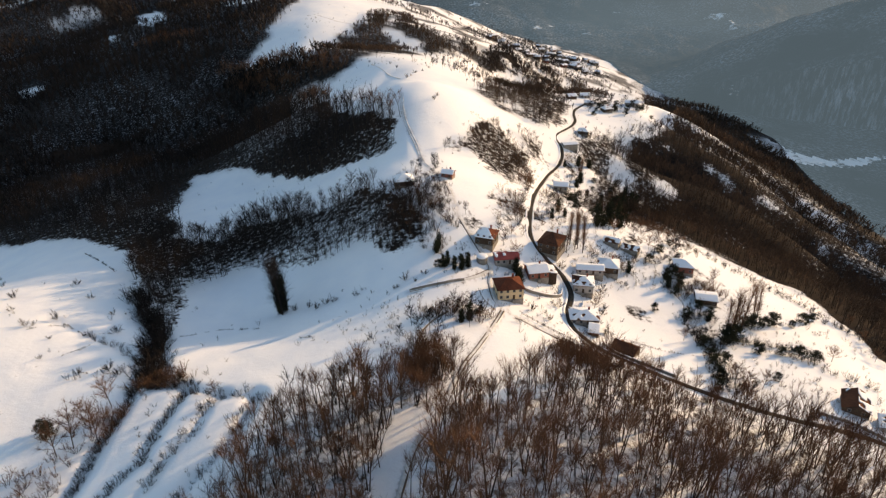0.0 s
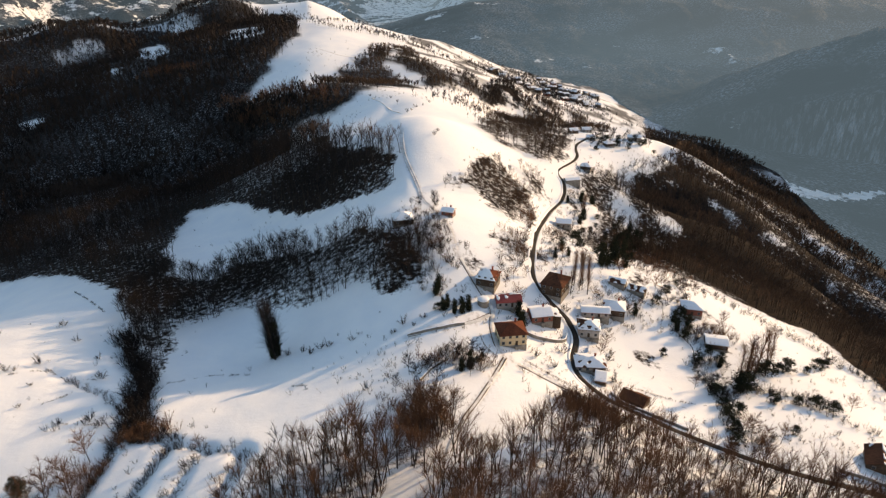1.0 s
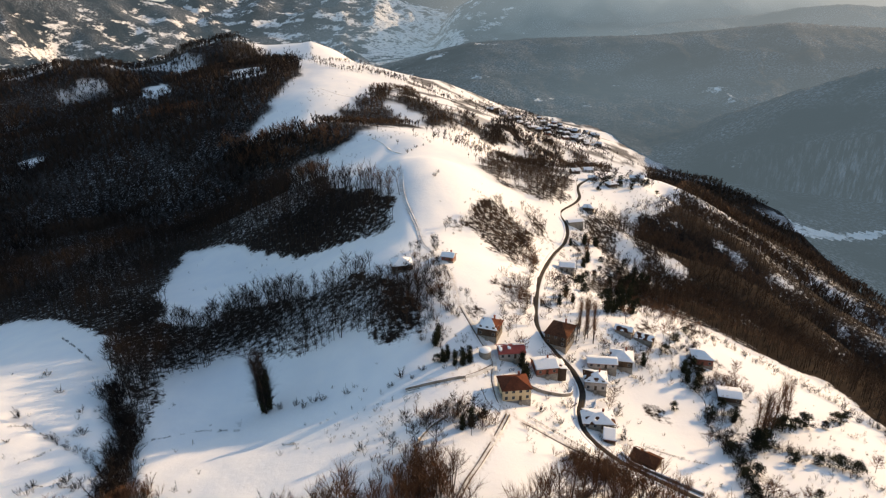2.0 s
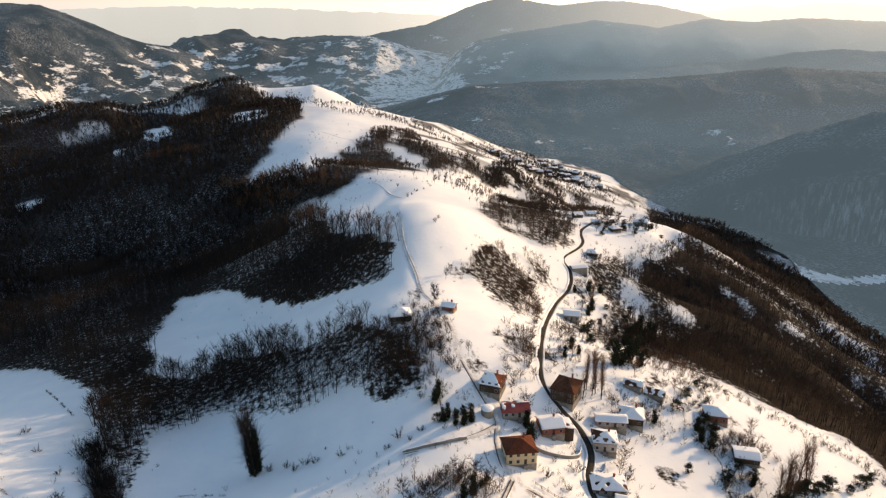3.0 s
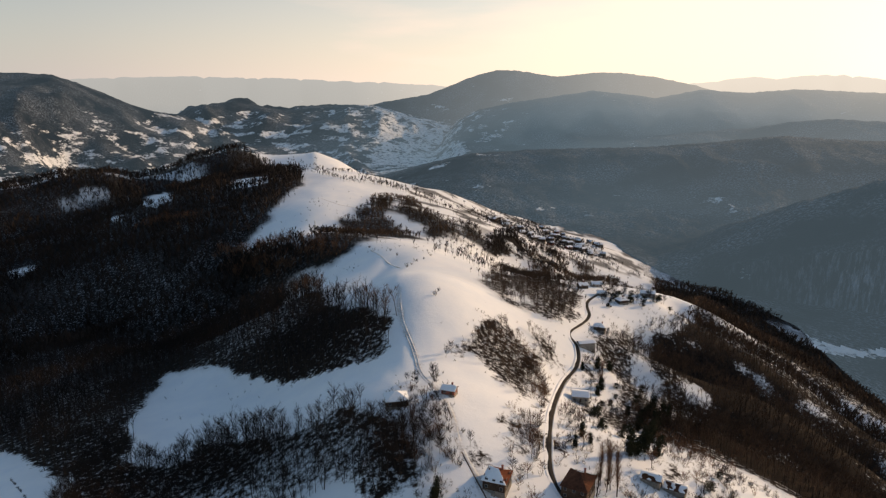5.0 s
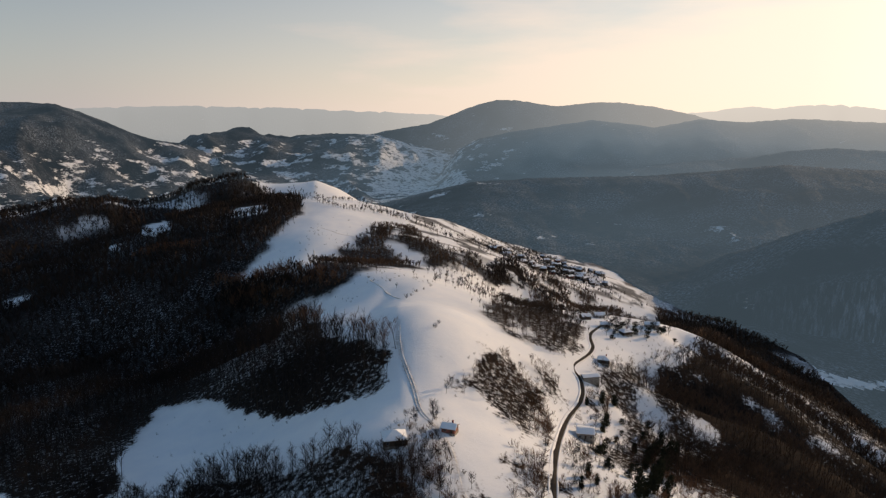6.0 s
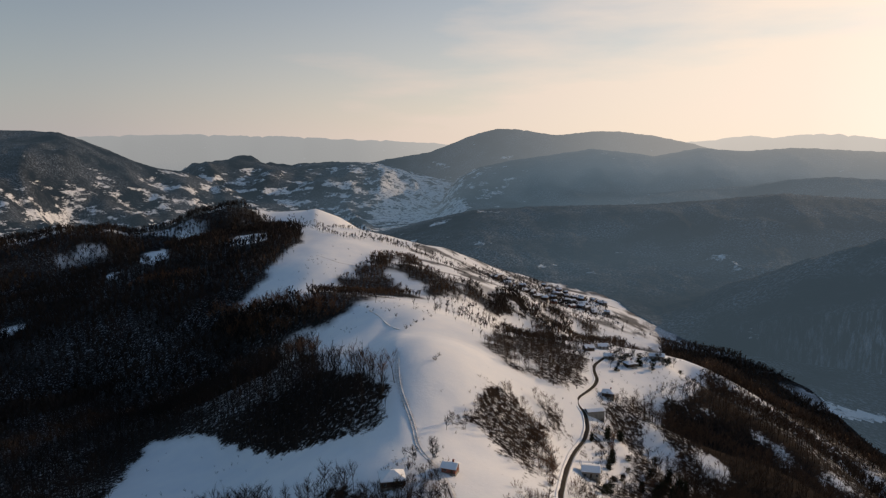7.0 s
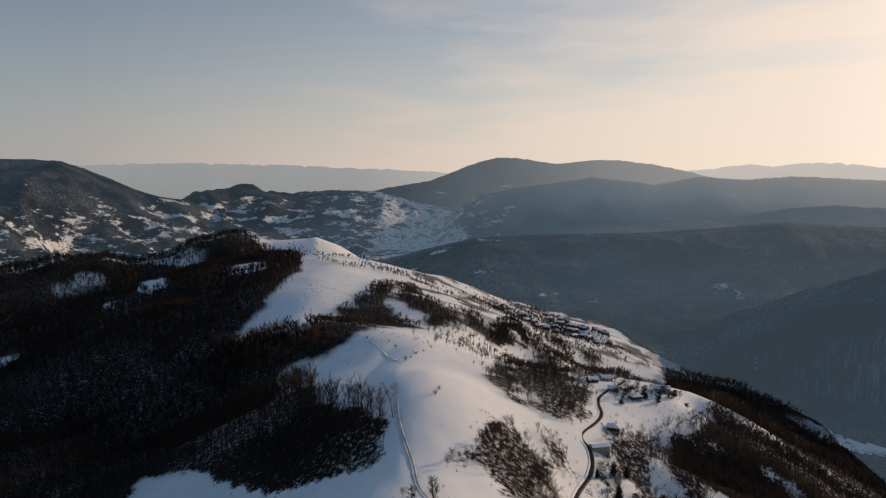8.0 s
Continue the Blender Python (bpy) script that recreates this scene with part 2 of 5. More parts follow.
def value_noise(x, y, size, seed):
    """Smooth noise between -1 and 1 with bumps of the given size."""
    u, v = np.asarray(x, float) / size, np.asarray(y, float) / size
    iu, iv = np.floor(u).astype(np.int64), np.floor(v).astype(np.int64)
    fu, fv = u - iu, v - iv
    fu, fv = fu * fu * (3 - 2 * fu), fv * fv * (3 - 2 * fv)
    a, b = hash_grid(iu, iv, seed), hash_grid(iu + 1, iv, seed)
    c, d = hash_grid(iu, iv + 1, seed), hash_grid(iu + 1, iv + 1, seed)
    return 2 * (a + (b - a) * fu + (c - a) * fv + (a - b - c + d) * fu * fv) - 1


def fbm(x, y, size, octaves, seed):
    total = 0.0
    for k in range(octaves):
        total = total + value_noise(x, y, size / 2**k, seed + 31 * k) / 2**k
    return total


def crest(x, y, away, width, nodes, behind=1.0):
    """A long crest at a distance from the lookout, by bearing and angle of its skyline, in degrees."""
    dx, dy = x - LOOKOUT[0], y - LOOKOUT[1]
    bearing, r = np.degrees(np.arctan2(dx, dy)), np.hypot(dx, dy)
    r = r + width * 0.25 * value_noise(bearing * away / 57, 0 * bearing, width, 5)
    top = LOOKOUT[2] + away * np.tan(np.radians(np.interp(bearing, [n[0] for n in nodes], [n[1] for n in nodes])))
    w = np.where(r > away, width * behind, width)
    return -170 + (top + 170) * np.exp(-(((r - away) / w) ** 2) / 2)


def signed_along(x, y, line):
    """The distance to a line, positive on its right, far off past its ends."""
    best, sign = np.full(x.shape, 1e9), np.ones(x.shape)
    for (x0, y0), (x1, y1) in zip(line, line[1:]):
        dx, dy = x1 - x0, y1 - y0
        t = np.clip(((x - x0) * dx + (y - y0) * dy) / (dx * dx + dy * dy), 0, 1)
        d = np.hypot(x - x0 - t * dx, y - y0 - t * dy)
        s = np.sign(dx * (y - y0) - dy * (x - x0))
        sign, best = np.where(d < best, s, sign), np.minimum(best, d)
    return best * sign


TERRACES = (
    (((-116, 196), (-110, 178), (-109, 164), (-109, 153), (-108, 139), (-110, 118)), 2.2, 2.6),
    (((-89, 175), (-90, 165), (-91, 155), (-91, 141), (-96, 133), (-99, 118)), 1.8, 2.2),
    (((-74, 169), (-77, 163), (-78, 150), (-82, 143), (-86, 128)), 1.2, 2.0),
    (((-62, 166), (-63, 154), (-65, 142), (-71, 130), (-77, 116)), 1.8, 2.4),
    (((-104, 182), (-89, 176), (-74, 169), (-60, 166)), 1.4, 2.4),
    (((-175, 238), (-164, 234), (-154, 228), (-143, 222), (-130, 214), (-119, 202)), 1.3, 2.2),
    (((-148, 225), (-145, 232), (-143, 238)), 1.0, 1.4),
    (((-162, 196), (-155, 205), (-146, 218)), 0.6, 1.6),
    (((-140, 252), (-124, 230), (-118, 212), (-107, 189)), 3.0, 5.0),
    (((-121, 218), (-109, 230), (-96, 235), (-81, 233)), 0.5, 1.0),
    (((150, 508), (190, 500), (224, 496), (250, 480), (284, 464), (304, 446), (330, 410)), 11.0, 14.0),
    (((122, 462), (160, 436), (205, 420), (300, 400)), 8.0, 14.0),
    (((205, 590), (235, 568), (275, 568), (305, 556), (325, 522), (352, 502), (372, 460)), 12.0, 16.0),
)
LOOKOUT = (1.4, 72.0, 160.0)
SPUR = ((-44.4, -8.6), (-35.1, -7.0), (-31.1, -6.2), (-27.9, -5.7), (-25.8, -6.5), (-23.4, -6.1), (-21.2, -5.3), (-19, -4.9), (-17.7, -4.9),
        (-15.4, -5.4), (-11.6, -5.3), (-9.6, -6.2), (-7.2, -7.6), (-3.7, -10), (3, -14), (15, -20), (44, -22))


# the western brow of the snowy dome, where sunlight ends
DOME_BROW = ((-17, 345), (-20, 363), (-25, 390), (-29, 415), (-31, 440), (-31, 470), (-33, 530), (-28, 565), (-15, 615))


def land_height(x, y):
    """The ground's height at x, y."""
    x, y = np.asarray(x, float), np.asarray(y, float)
    z = np.full(x.shape, BASE)
    for hx, hy, h, r in HILLS:
        z = z + h * np.exp(-((x - hx) ** 2 + (y - hy) ** 2) / (2.0 * r * r))
    z = np.where(y > 1350, z - (y - 1350) * 0.1, z)
    z = np.logaddexp(z / 8, crest(x, y, 1400, 180, SPUR, 0.8) / 8) * 8
    # farm terraces that step down on the left, and a ditch above them
    for line, depth, width in TERRACES:
        d = signed_along(x, y, line)
        z = z - depth * np.exp(-((d / width) ** 2)) + 0.1 * depth * np.exp(-(((d - 1.6 * width) / width) ** 2))
    d = signed_along(x, y, DOME_BROW)
    fall = np.where(d > 0, 0.17 * np.minimum(d, 22) * (1 - np.clip((d - 22) / 60, 0, 1)), 0)
    z = z - fall * np.clip((y - 335) / 30, 0, 1) * np.clip((625 - y) / 40, 0, 1)
    r = np.hypot(x, y - 70)
    z = z + 0.22 * fbm(x, y, 11, 2, 6) + fbm(x, y, 60, 3, 3) * np.clip((r - 120) / 500, 0.35, 2.2)
    z = z + fbm(x, y, 220, 3, 9) * np.clip((r - 600) / 60, 0, 14)
    return np.maximum(z, -190 + 10 * value_noise(x, y, 300, 4))


# -- sheet --
def fan(inner, outer, rows, bearings, centre, closed=False):
    """Vertices and faces of a sheet that fans out from a centre, finer near it."""
    radii = inner * (outer / inner) ** np.linspace(0, 1, rows)
    if closed:
        radii[0] = 0.01
    a = np.radians(bearings)
    x = centre[0] + radii[:, None] * np.sin(a)[None]
    y = centre[1] + radii[:, None] * np.cos(a)[None]
    k = np.arange(rows * len(a)).reshape(rows, len(a))
    quads = np.stack([k[:-1, :-1], k[:-1, 1:], k[1:, 1:], k[1:, :-1]], -1).reshape(-1, 4)[:, ::-1]
    return x, y, quads


def mesh_from(name, verts, faces, sides, mats, smooth=True, index=None):
    """A mesh from arrays; faces all have the same number of sides."""
    me = bpy.data.meshes.new(name)
    verts, faces = np.asarray(verts, np.float32), np.asarray(faces, np.int32)
    me.vertices.add(len(verts))
    me.vertices.foreach_set("co", verts.ravel())
    me.loops.add(faces.size)
    me.loops.foreach_set("vertex_index", faces.ravel())
    me.polygons.add(len(faces))
    me.polygons.foreach_set("loop_start", np.arange(0, faces.size, sides, dtype=np.int32))
    me.polygons.foreach_set("loop_total", np.full(len(faces), sides, np.int32))
    me.polygons.foreach_set("use_smooth", np.full(len(faces), smooth))
    for m in mats:
        me.materials.append(m)
    if index is not None:
        me.polygons.foreach_set("material_index", np.asarray(index, np.int32))
    me.update(calc_edges=True)
    return me


def attribute(me, name, values):
    me.attributes.new(name, "FLOAT", "POINT").data.foreach_set("value", np.asarray(values, np.float32).ravel())


def inside(x, y, outline):
    """Which of the places lie inside a closed outline."""
    x, y = np.asarray(x, float), np.asarray(y, float)
    result = np.zeros(x.shape, bool)
    for (x0, y0), (x1, y1) in zip(outline, outline[1:] + outline[:1]):
        if y0 != y1:
            result ^= ((y0 > y) != (y1 > y)) & (x < (x1 - x0) * (y - y0) / (y1 - y0) + x0)
    return result


def along(x, y, line):
    """The distance to a line of points."""
    x, y = np.asarray(x, float), np.asarray(y, float)
    best = np.full(x.shape, 1e9)
    for (x0, y0), (x1, y1) in zip(line, line[1:]):
        dx, dy = x1 - x0, y1 - y0
        t = np.clip(((x - x0) * dx + (y - y0) * dy) / (dx * dx + dy * dy), 0, 1)
        best = np.minimum(best, np.hypot(x - x0 - t * dx, y - y0 - t * dy))
    return best


def smooth_line(points, step=3.0):
    """A curve through the points, resampled evenly."""
    p = [Vector((*q, 0)) for q in points]
    p = [2 * p[0] - p[1], *p, 2 * p[-1] - p[-2]]
    out = []
    for a, b, c, d in zip(p, p[1:], p[2:], p[3:]):
        n = max(2, int((c - b).length / step))
        for k in range(n):
            t = k / n
            q = 0.5 * (2 * b + (c - a) * t + (2 * a - 5 * b + 4 * c - d) * t * t + (3 * b - a - 3 * c + d) * t**3)
            out.append((q.x, q.y))
    out.append((p[-2].x, p[-2].y))
    return out

# ---- what grows where: outlines of the woods and of the clearings in them, x and y in metres ----
WOOD_FRONT = [(-66, 100), (-62, 123), (-58, 139), (-51, 154), (-43, 163), (-28, 166), (-17, 160), (-6, 174), (3, 176), (4, 158), (11, 151),
              (21, 156), (39, 177), (52, 193), (62, 192), (76, 184), (90, 174), (111, 161), (133, 151), (160, 140), (185, 126), (165, 96), (80, 88), (-64, 86)]
GAP_FRONT = [(-21, 122), (-20, 138), (-15, 147), (-6, 149), (-2, 144), (-6, 133), (-9, 122), (-13, 112)]
WOOD_MID = [(-36, 319), (-30, 304), (-14, 300), (-7, 283), (-6, 270), (-25, 266), (-44, 275), (-61, 273), (-85, 290), (-102, 294), (-127, 277), (-124, 245),
            (-122, 226), (-139, 255), (-176, 314), (-168, 354), (-149, 344), (-121, 341), (-118, 358), (-79, 337), (-44, 321)]
WOOD_LEFT = [(-28, 410), (-25, 384), (-41, 374), (-66, 388), (-140, 452), (-203, 476), (-187, 421), (-156, 350), (-166, 346), (-176, 324),
             (-198, 341), (-237, 380), (-327, 422), (-700, 500), (-1000, 900), (-900, 1300), (-632, 1400), (-447, 1440), (-390, 1400),
             (-330, 1356), (-240, 1130), (-202, 985), (-235, 785), (-196, 748), (-133, 716), (-94, 699), (-110, 690), (-156, 668), (-150, 640),
             (-110, 572), (-86, 502), (-56, 444), (-33, 416)]
CLEARINGS = [
    [(-243, 801), (-224, 857), (-226, 950), (-218, 1016), (-201, 1057), (-165, 1048), (-132, 1054), (-105, 990), (-109, 888), (-120, 842), (-140, 815), (-136, 722), (-135, 702), (-155, 714), (-189, 754)],
    [(-355, 1098), (-356, 1221), (-290, 1128), (-283, 1069), (-311, 1048)],
    [(-501, 1096), (-530, 1197), (-517, 1248), (-427, 1052), (-438, 1018)],
    [(-512, 1020), (-521, 1061), (-496, 1034), (-477, 985)],
    [(-557, 852), (-551, 877), (-530, 864), (-526, 838), (-537, 823)],
]
WOOD_RIGHT = [(300, 984), (240, 660), (212, 580), (177, 542), (132, 495), (133, 452), (108, 390), (115, 358), (144, 357), (182, 340), (209, 332),
              (214, 300), (204, 266), (195, 240), (199, 214), (240, 186), (420, 250), (560, 500), (560, 900), (430, 980)]
WOOD_KNOLL = [(25, 523), (44, 610), (70, 690), (108, 720), (122, 660), (110, 560), (92, 493), (79, 482), (40, 471)]
WOOD_NOTCH = [(4, 377), (22, 412), (38, 444), (62, 457), (75, 446), (60, 410), (46, 352), (36, 352), (31, 378), (14, 370)]
WOOD_SHOULDER = [(112, 606), (150, 640), (215, 760), (262, 930), (240, 1060), (160, 1010), (105, 930), (98, 780)]
WOOD_BANK = [(102, 482), (138, 522), (156, 500), (170, 478), (178, 452), (150, 426), (122, 396), (96, 352), (78, 350), (86, 392), (96, 440)]
WOOD_BANK = [(102, 482), (138, 522), (156, 500), (170, 478), (178, 452), (150, 426), (122, 396), (96, 352), (78, 350), (86, 392), (96, 440)]
WOOD_SADDLE = [(-132, 700), (-148, 790), (-128, 826), (-116, 860), (-111, 955), (-84, 1008), (-45, 1020), (-31, 918), (-1, 868), (28, 893), (54, 846), (6, 784), (-19, 756), (-52, 719), (-78, 694), (-98, 683)]
SADDLE_GAP = [(-74, 875), (-50, 868), (-27, 812), (-17, 766), (-45, 776), (-71, 836)]
WOOD_FOOT = [(-156, 672), (-122, 664), (-95, 662), (-92, 684), (-128, 698), (-166, 722), (-240, 796), (-262, 760), (-200, 690)]
WOOD_BEYOND = [(39, 809), (60, 885), (92, 960), (112, 916), (160, 985), (166, 870), (117, 836), (88, 850)]
WOOD_VALLEY = [(300, 984), (430, 980), (560, 900), (560, 500), (420, 250), (260, 200), (240, 100), (600, 0), (1100, 300), (1200, 1300), (500, 1500), (380, 1300), (330, 1150)]
SUNNY_PATCH = [(412, 850), (428, 795), (455, 772), (520, 778), (590, 806), (560, 806), (500, 792), (455, 800), (430, 860)]
CLEARINGS += [SUNNY_PATCH, SADDLE_GAP]
WOODS = [WOOD_VALLEY, WOOD_FRONT, WOOD_MID, WOOD_LEFT, WOOD_RIGHT, WOOD_KNOLL, WOOD_NOTCH, WOOD_SADDLE, WOOD_FOOT, WOOD_BEYOND, WOOD_BANK, WOOD_SHOULDER]
# bare snowy crests of the spurs that run down the wooded slope
SNOW_CRESTS = (((176, 524), (200, 520), (224, 514), (240, 498), (264, 490), (288, 482), (304, 464), (316, 444)), ((228, 618), (240, 590), (275, 592), (305, 580), (325, 545), (352, 528), (366, 490)),
               ((418, 830), (431, 785), (460, 769)))

ROAD_LINE = smooth_line([(170, 146), (146, 160), (119, 167), (102, 174), (86, 184), (74, 193), (64, 201), (57, 211), (53, 222), (54, 235), (58, 250),
                         (56, 262), (50, 271), (44, 282), (44, 299), (52, 342), (68, 404), (84, 440), (88, 460), (85, 475), (98, 498), (109, 523), (116, 560), (150, 620)])
LANES = [smooth_line(p) for p in (
    [(61, 197), (53, 202), (44, 207), (35, 213), (23, 222), (20, 240), (21, 252), (17, 263), (12, 275), (7, 289), (3, 310), (-3, 326), (-11, 346), (-16, 375), (-25, 410), (-28, 440)],
    [(21, 250), (11, 241), (-1, 235), (-14, 231)],
    [(24, 219), (14, 192), (7, 175), (2, 158), (-3, 144), (-8, 133), (-11, 118), (-14, 100)],
)]


def wooded(x, y, ragged=6.0):
    """Whether a place is under trees; the outlines are ragged."""
    x, y = np.asarray(x, float), np.asarray(y, float)
    jx = x + ragged * fbm(x, y, 22, 3, 71)
    jy = y + ragged * fbm(x, y, 22, 3, 72)
    w = np.zeros(x.shape, bool)
    for o in WOODS:
        w |= inside(jx, jy, o)
    thin = inside(jx, jy, WOOD_KNOLL) | inside(jx, jy, WOOD_NOTCH) | inside(jx, jy, WOOD_SADDLE) | inside(jx, jy, WOOD_BANK) | inside(jx, jy, WOOD_BEYOND)
    w &= ~(inside(jx, jy, WOOD_SHOULDER) & (fbm(x, y, 40, 3, 75) < np.interp(y, [640, 760, 900], [-0.5, 0.0, 0.12])))
    w &= ~(thin & (fbm(x, y, 17, 3, 74) < np.where(y > 650, -0.45, np.where(inside(jx, jy, WOOD_KNOLL), -0.7, -0.36))))
    for o in CLEARINGS + [GAP_FRONT]:
        w &= ~inside(jx, jy, o)
    for crest_line in SNOW_CRESTS:
        w &= along(jx, jy, crest_line) > 2.0 * fbm(x, y, 14, 2, 78) + 1.2
    return w & (along(x, y, ROAD_LINE) > 4) & (along(x, y, LANES[2]) > 2.5)


# the ground sheet, to the horizon
front = np.linspace(-52, 52, 370)
bearings = np.concatenate([np.linspace(-180, -53, 40), front, np.linspace(53, 180, 40)])
gx, gy, quads = fan(30, 4850, 360, bearings, (0, -20), True)
gz = land_height(gx, gy)
road_gap = along(gx, gy, ROAD_LINE)
gz = gz - 0.22 * np.clip((3.4 - road_gap) / 1.5, 0, 1)
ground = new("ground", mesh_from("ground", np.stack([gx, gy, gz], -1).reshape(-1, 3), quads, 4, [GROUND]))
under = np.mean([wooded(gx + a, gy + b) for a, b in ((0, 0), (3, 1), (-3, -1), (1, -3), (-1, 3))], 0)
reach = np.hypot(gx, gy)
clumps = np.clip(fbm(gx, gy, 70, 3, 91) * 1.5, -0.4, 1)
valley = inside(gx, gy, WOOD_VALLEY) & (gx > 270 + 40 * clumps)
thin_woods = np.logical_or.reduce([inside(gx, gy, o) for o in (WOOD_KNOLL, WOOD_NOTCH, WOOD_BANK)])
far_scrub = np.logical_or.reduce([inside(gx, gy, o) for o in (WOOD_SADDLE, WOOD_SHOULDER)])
# share of dark ground per wood, which also paints how deep its shade looks
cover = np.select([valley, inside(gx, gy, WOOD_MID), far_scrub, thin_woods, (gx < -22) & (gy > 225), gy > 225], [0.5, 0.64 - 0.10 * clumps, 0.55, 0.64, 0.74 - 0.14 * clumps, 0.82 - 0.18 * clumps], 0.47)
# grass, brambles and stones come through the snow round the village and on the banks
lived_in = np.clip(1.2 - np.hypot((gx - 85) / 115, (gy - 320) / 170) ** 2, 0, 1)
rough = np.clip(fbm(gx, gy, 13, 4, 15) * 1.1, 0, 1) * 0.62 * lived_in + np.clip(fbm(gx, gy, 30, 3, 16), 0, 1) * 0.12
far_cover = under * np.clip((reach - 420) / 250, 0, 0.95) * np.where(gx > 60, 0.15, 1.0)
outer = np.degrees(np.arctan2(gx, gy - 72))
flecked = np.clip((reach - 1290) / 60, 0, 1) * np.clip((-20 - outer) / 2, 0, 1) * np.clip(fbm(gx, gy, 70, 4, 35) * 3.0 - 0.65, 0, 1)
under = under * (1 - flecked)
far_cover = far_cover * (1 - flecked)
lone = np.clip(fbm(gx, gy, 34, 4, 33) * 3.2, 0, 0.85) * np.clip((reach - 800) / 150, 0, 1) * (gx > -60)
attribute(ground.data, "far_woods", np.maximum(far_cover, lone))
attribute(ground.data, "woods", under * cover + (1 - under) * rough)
lane_gap = np.minimum.reduce([along(gx, gy, p) for p in LANES])
rut = np.exp(-((lane_gap - 0.8) / 0.5) ** 2)
attribute(ground.data, "track", np.clip(rut, 0, 1) * 0.8)
tagged(ground, "snow-covered hillside with fallen leaves and painted shade under bare woods", "ground", kind="structure")

# the hills behind, from a kilometre off to the skyline
SKYLINES = (
    (1250, 260, ((8, -20), (13, -16.4), (17.6, -13.9), (18.9, -13.1), (21.9, -11.9), (23.6, -10.6), (26, -9.5), (29, -8), (31.6, -6.95), (34, -6), (43.7, -4.5), (60, -5))),
    (2150, 420, ((-14, -12), (-9.7, -8.6), (-4.8, -7.1), (-1.5, -6.1), (1.7, -5.25), (8.2, -4.55), (16.7, -4.2), (20.7, -3.8), (23.2, -3.5), (27.2, -3.0), (30.6, -3.15), (33.8, -3.2), (60, -2.6))),
    (2850, 330, ((4, -9), (9, -5.6), (13.4, -3.9), (21, -2.9), (24.8, -2.5), (27.5, -1.9), (30.5, -1.62), (33.7, -1.7), (60, -0.9))),
    (3600, 560, ((-6, -8), (-0.7, -4.1), (1, -2.2), (2.7, -1.3), (5.1, -0.8), (10, 0.07), (12.3, 0.33), (17.4, -0.2), (20.9, 0.42), (24.3, 0.17), (27.4, 0.45), (33.5, 0.22), (60, -0.2))),
    (3500, 700, ((-80, -1), (-60, -0.5), (-43.5, 0.4), (-37.7, 1.15), (-34.7, 1.3), (-32.6, 1.35), (-30.8, 1.25), (-29.3, 0.7), (-27.4, -0.1), (-25.8, -0.9), (-24.2, -1.4), (-22, -1.8), (-19, -3.1), (-14.4, -4.6), (-8, -8))),
    (3950, 480, ((-30, -3), (-23.2, -1.9), (-21.5, -1.4), (-19.7, -0.9), (-18, -0.75), (-16.6, -0.94), (-14.8, -1.27), (-13.4, -1.5), (-11.5, -1.2), (-8.6, -0.9), (-6.4, -1), (-4.7, -1.4), (0.3, -2.6), (8, -4))),
    (4350, 300, ((-16, -4), (-11.5, -2.2), (-7.6, -1.15), (-5.2, -0.65), (-1.7, -0.05), (0.2, 0.7), (2.7, 1.68), (4.1, 1.98), (6.6, 1.8), (9, 1.47), (10.4, 1.56), (12.3, 1.8), (15, 1.75), (16.8, 1.47), (19, 1.06), (21.7, 0.38), (25.4, -0.4), (34, -2))),
    (4720, 90, ((-90, 0.5), (-43.5, 0.4), (-31, 0.95), (-21.8, 1.23), (-15.2, 1.18), (-9.5, 1.06), (-1.7, 0.83), (2.7, 0.3), (14.6, 0.36), (19.9, 1.0), (22.9, 1.24), (24.5, 1.41), (26.1, 1.18), (28.8, 1.6), (31, 1.45), (33.4, 1.1), (90, 1))),
)


def hills_height(x, y):
    z = np.full(x.shape, -320.0)
    for away, width, nodes in SKYLINES:
        c = crest(x, y, away, width, nodes)
        relief = np.clip((c + 170) / 200, 0, 1) * np.where(away > 4500, 0.05, 1) * (1.9 if away in (3500, 3950) else 1.0)
        dx, dy = x - LOOKOUT[0], y - LOOKOUT[1]
        edge = np.clip(np.abs(np.hypot(dx, dy) - away) / width, 0.04, 1)
        if away == 3500:
            # steep spurs and gullies run down the western mountain
            across = np.degrees(np.arctan2(dx, dy)) * 61 + (np.hypot(dx, dy) - away) * 0.35
            c = c - edge * relief * 95 * np.abs(value_noise(across, 0.4 * np.hypot(dx, dy), 260, 12))
        if away == 3950:
            # side valleys between spurs whose flanks catch the sun
            across = np.degrees(np.arctan2(dx, dy)) * 69 + (np.hypot(dx, dy) - away) * 0.2
            c = c + edge * np.maximum(relief, 0.7) * 105 * (0.42 - np.abs(value_noise(across, 0.25 * np.hypot(dx, dy), 330, 18)))
        c = c + relief * edge * (fbm(x, y, 420, 5, 40 + int(away)) * 26 - 46 * np.abs(fbm(x * 1.6, y * 0.7, 430, 4, 90)))
        z = np.logaddexp(z / 5, c / 5) * 5
    # a ragged skyline of trees
    return z - 4 + 5 * np.abs(value_noise(x, y, 16, 77))


hx, hy, hquads = fan(520, 4830, 245, np.linspace(-60, 56, 450), (LOOKOUT[0], LOOKOUT[1]))
hz = hills_height(hx, hy)
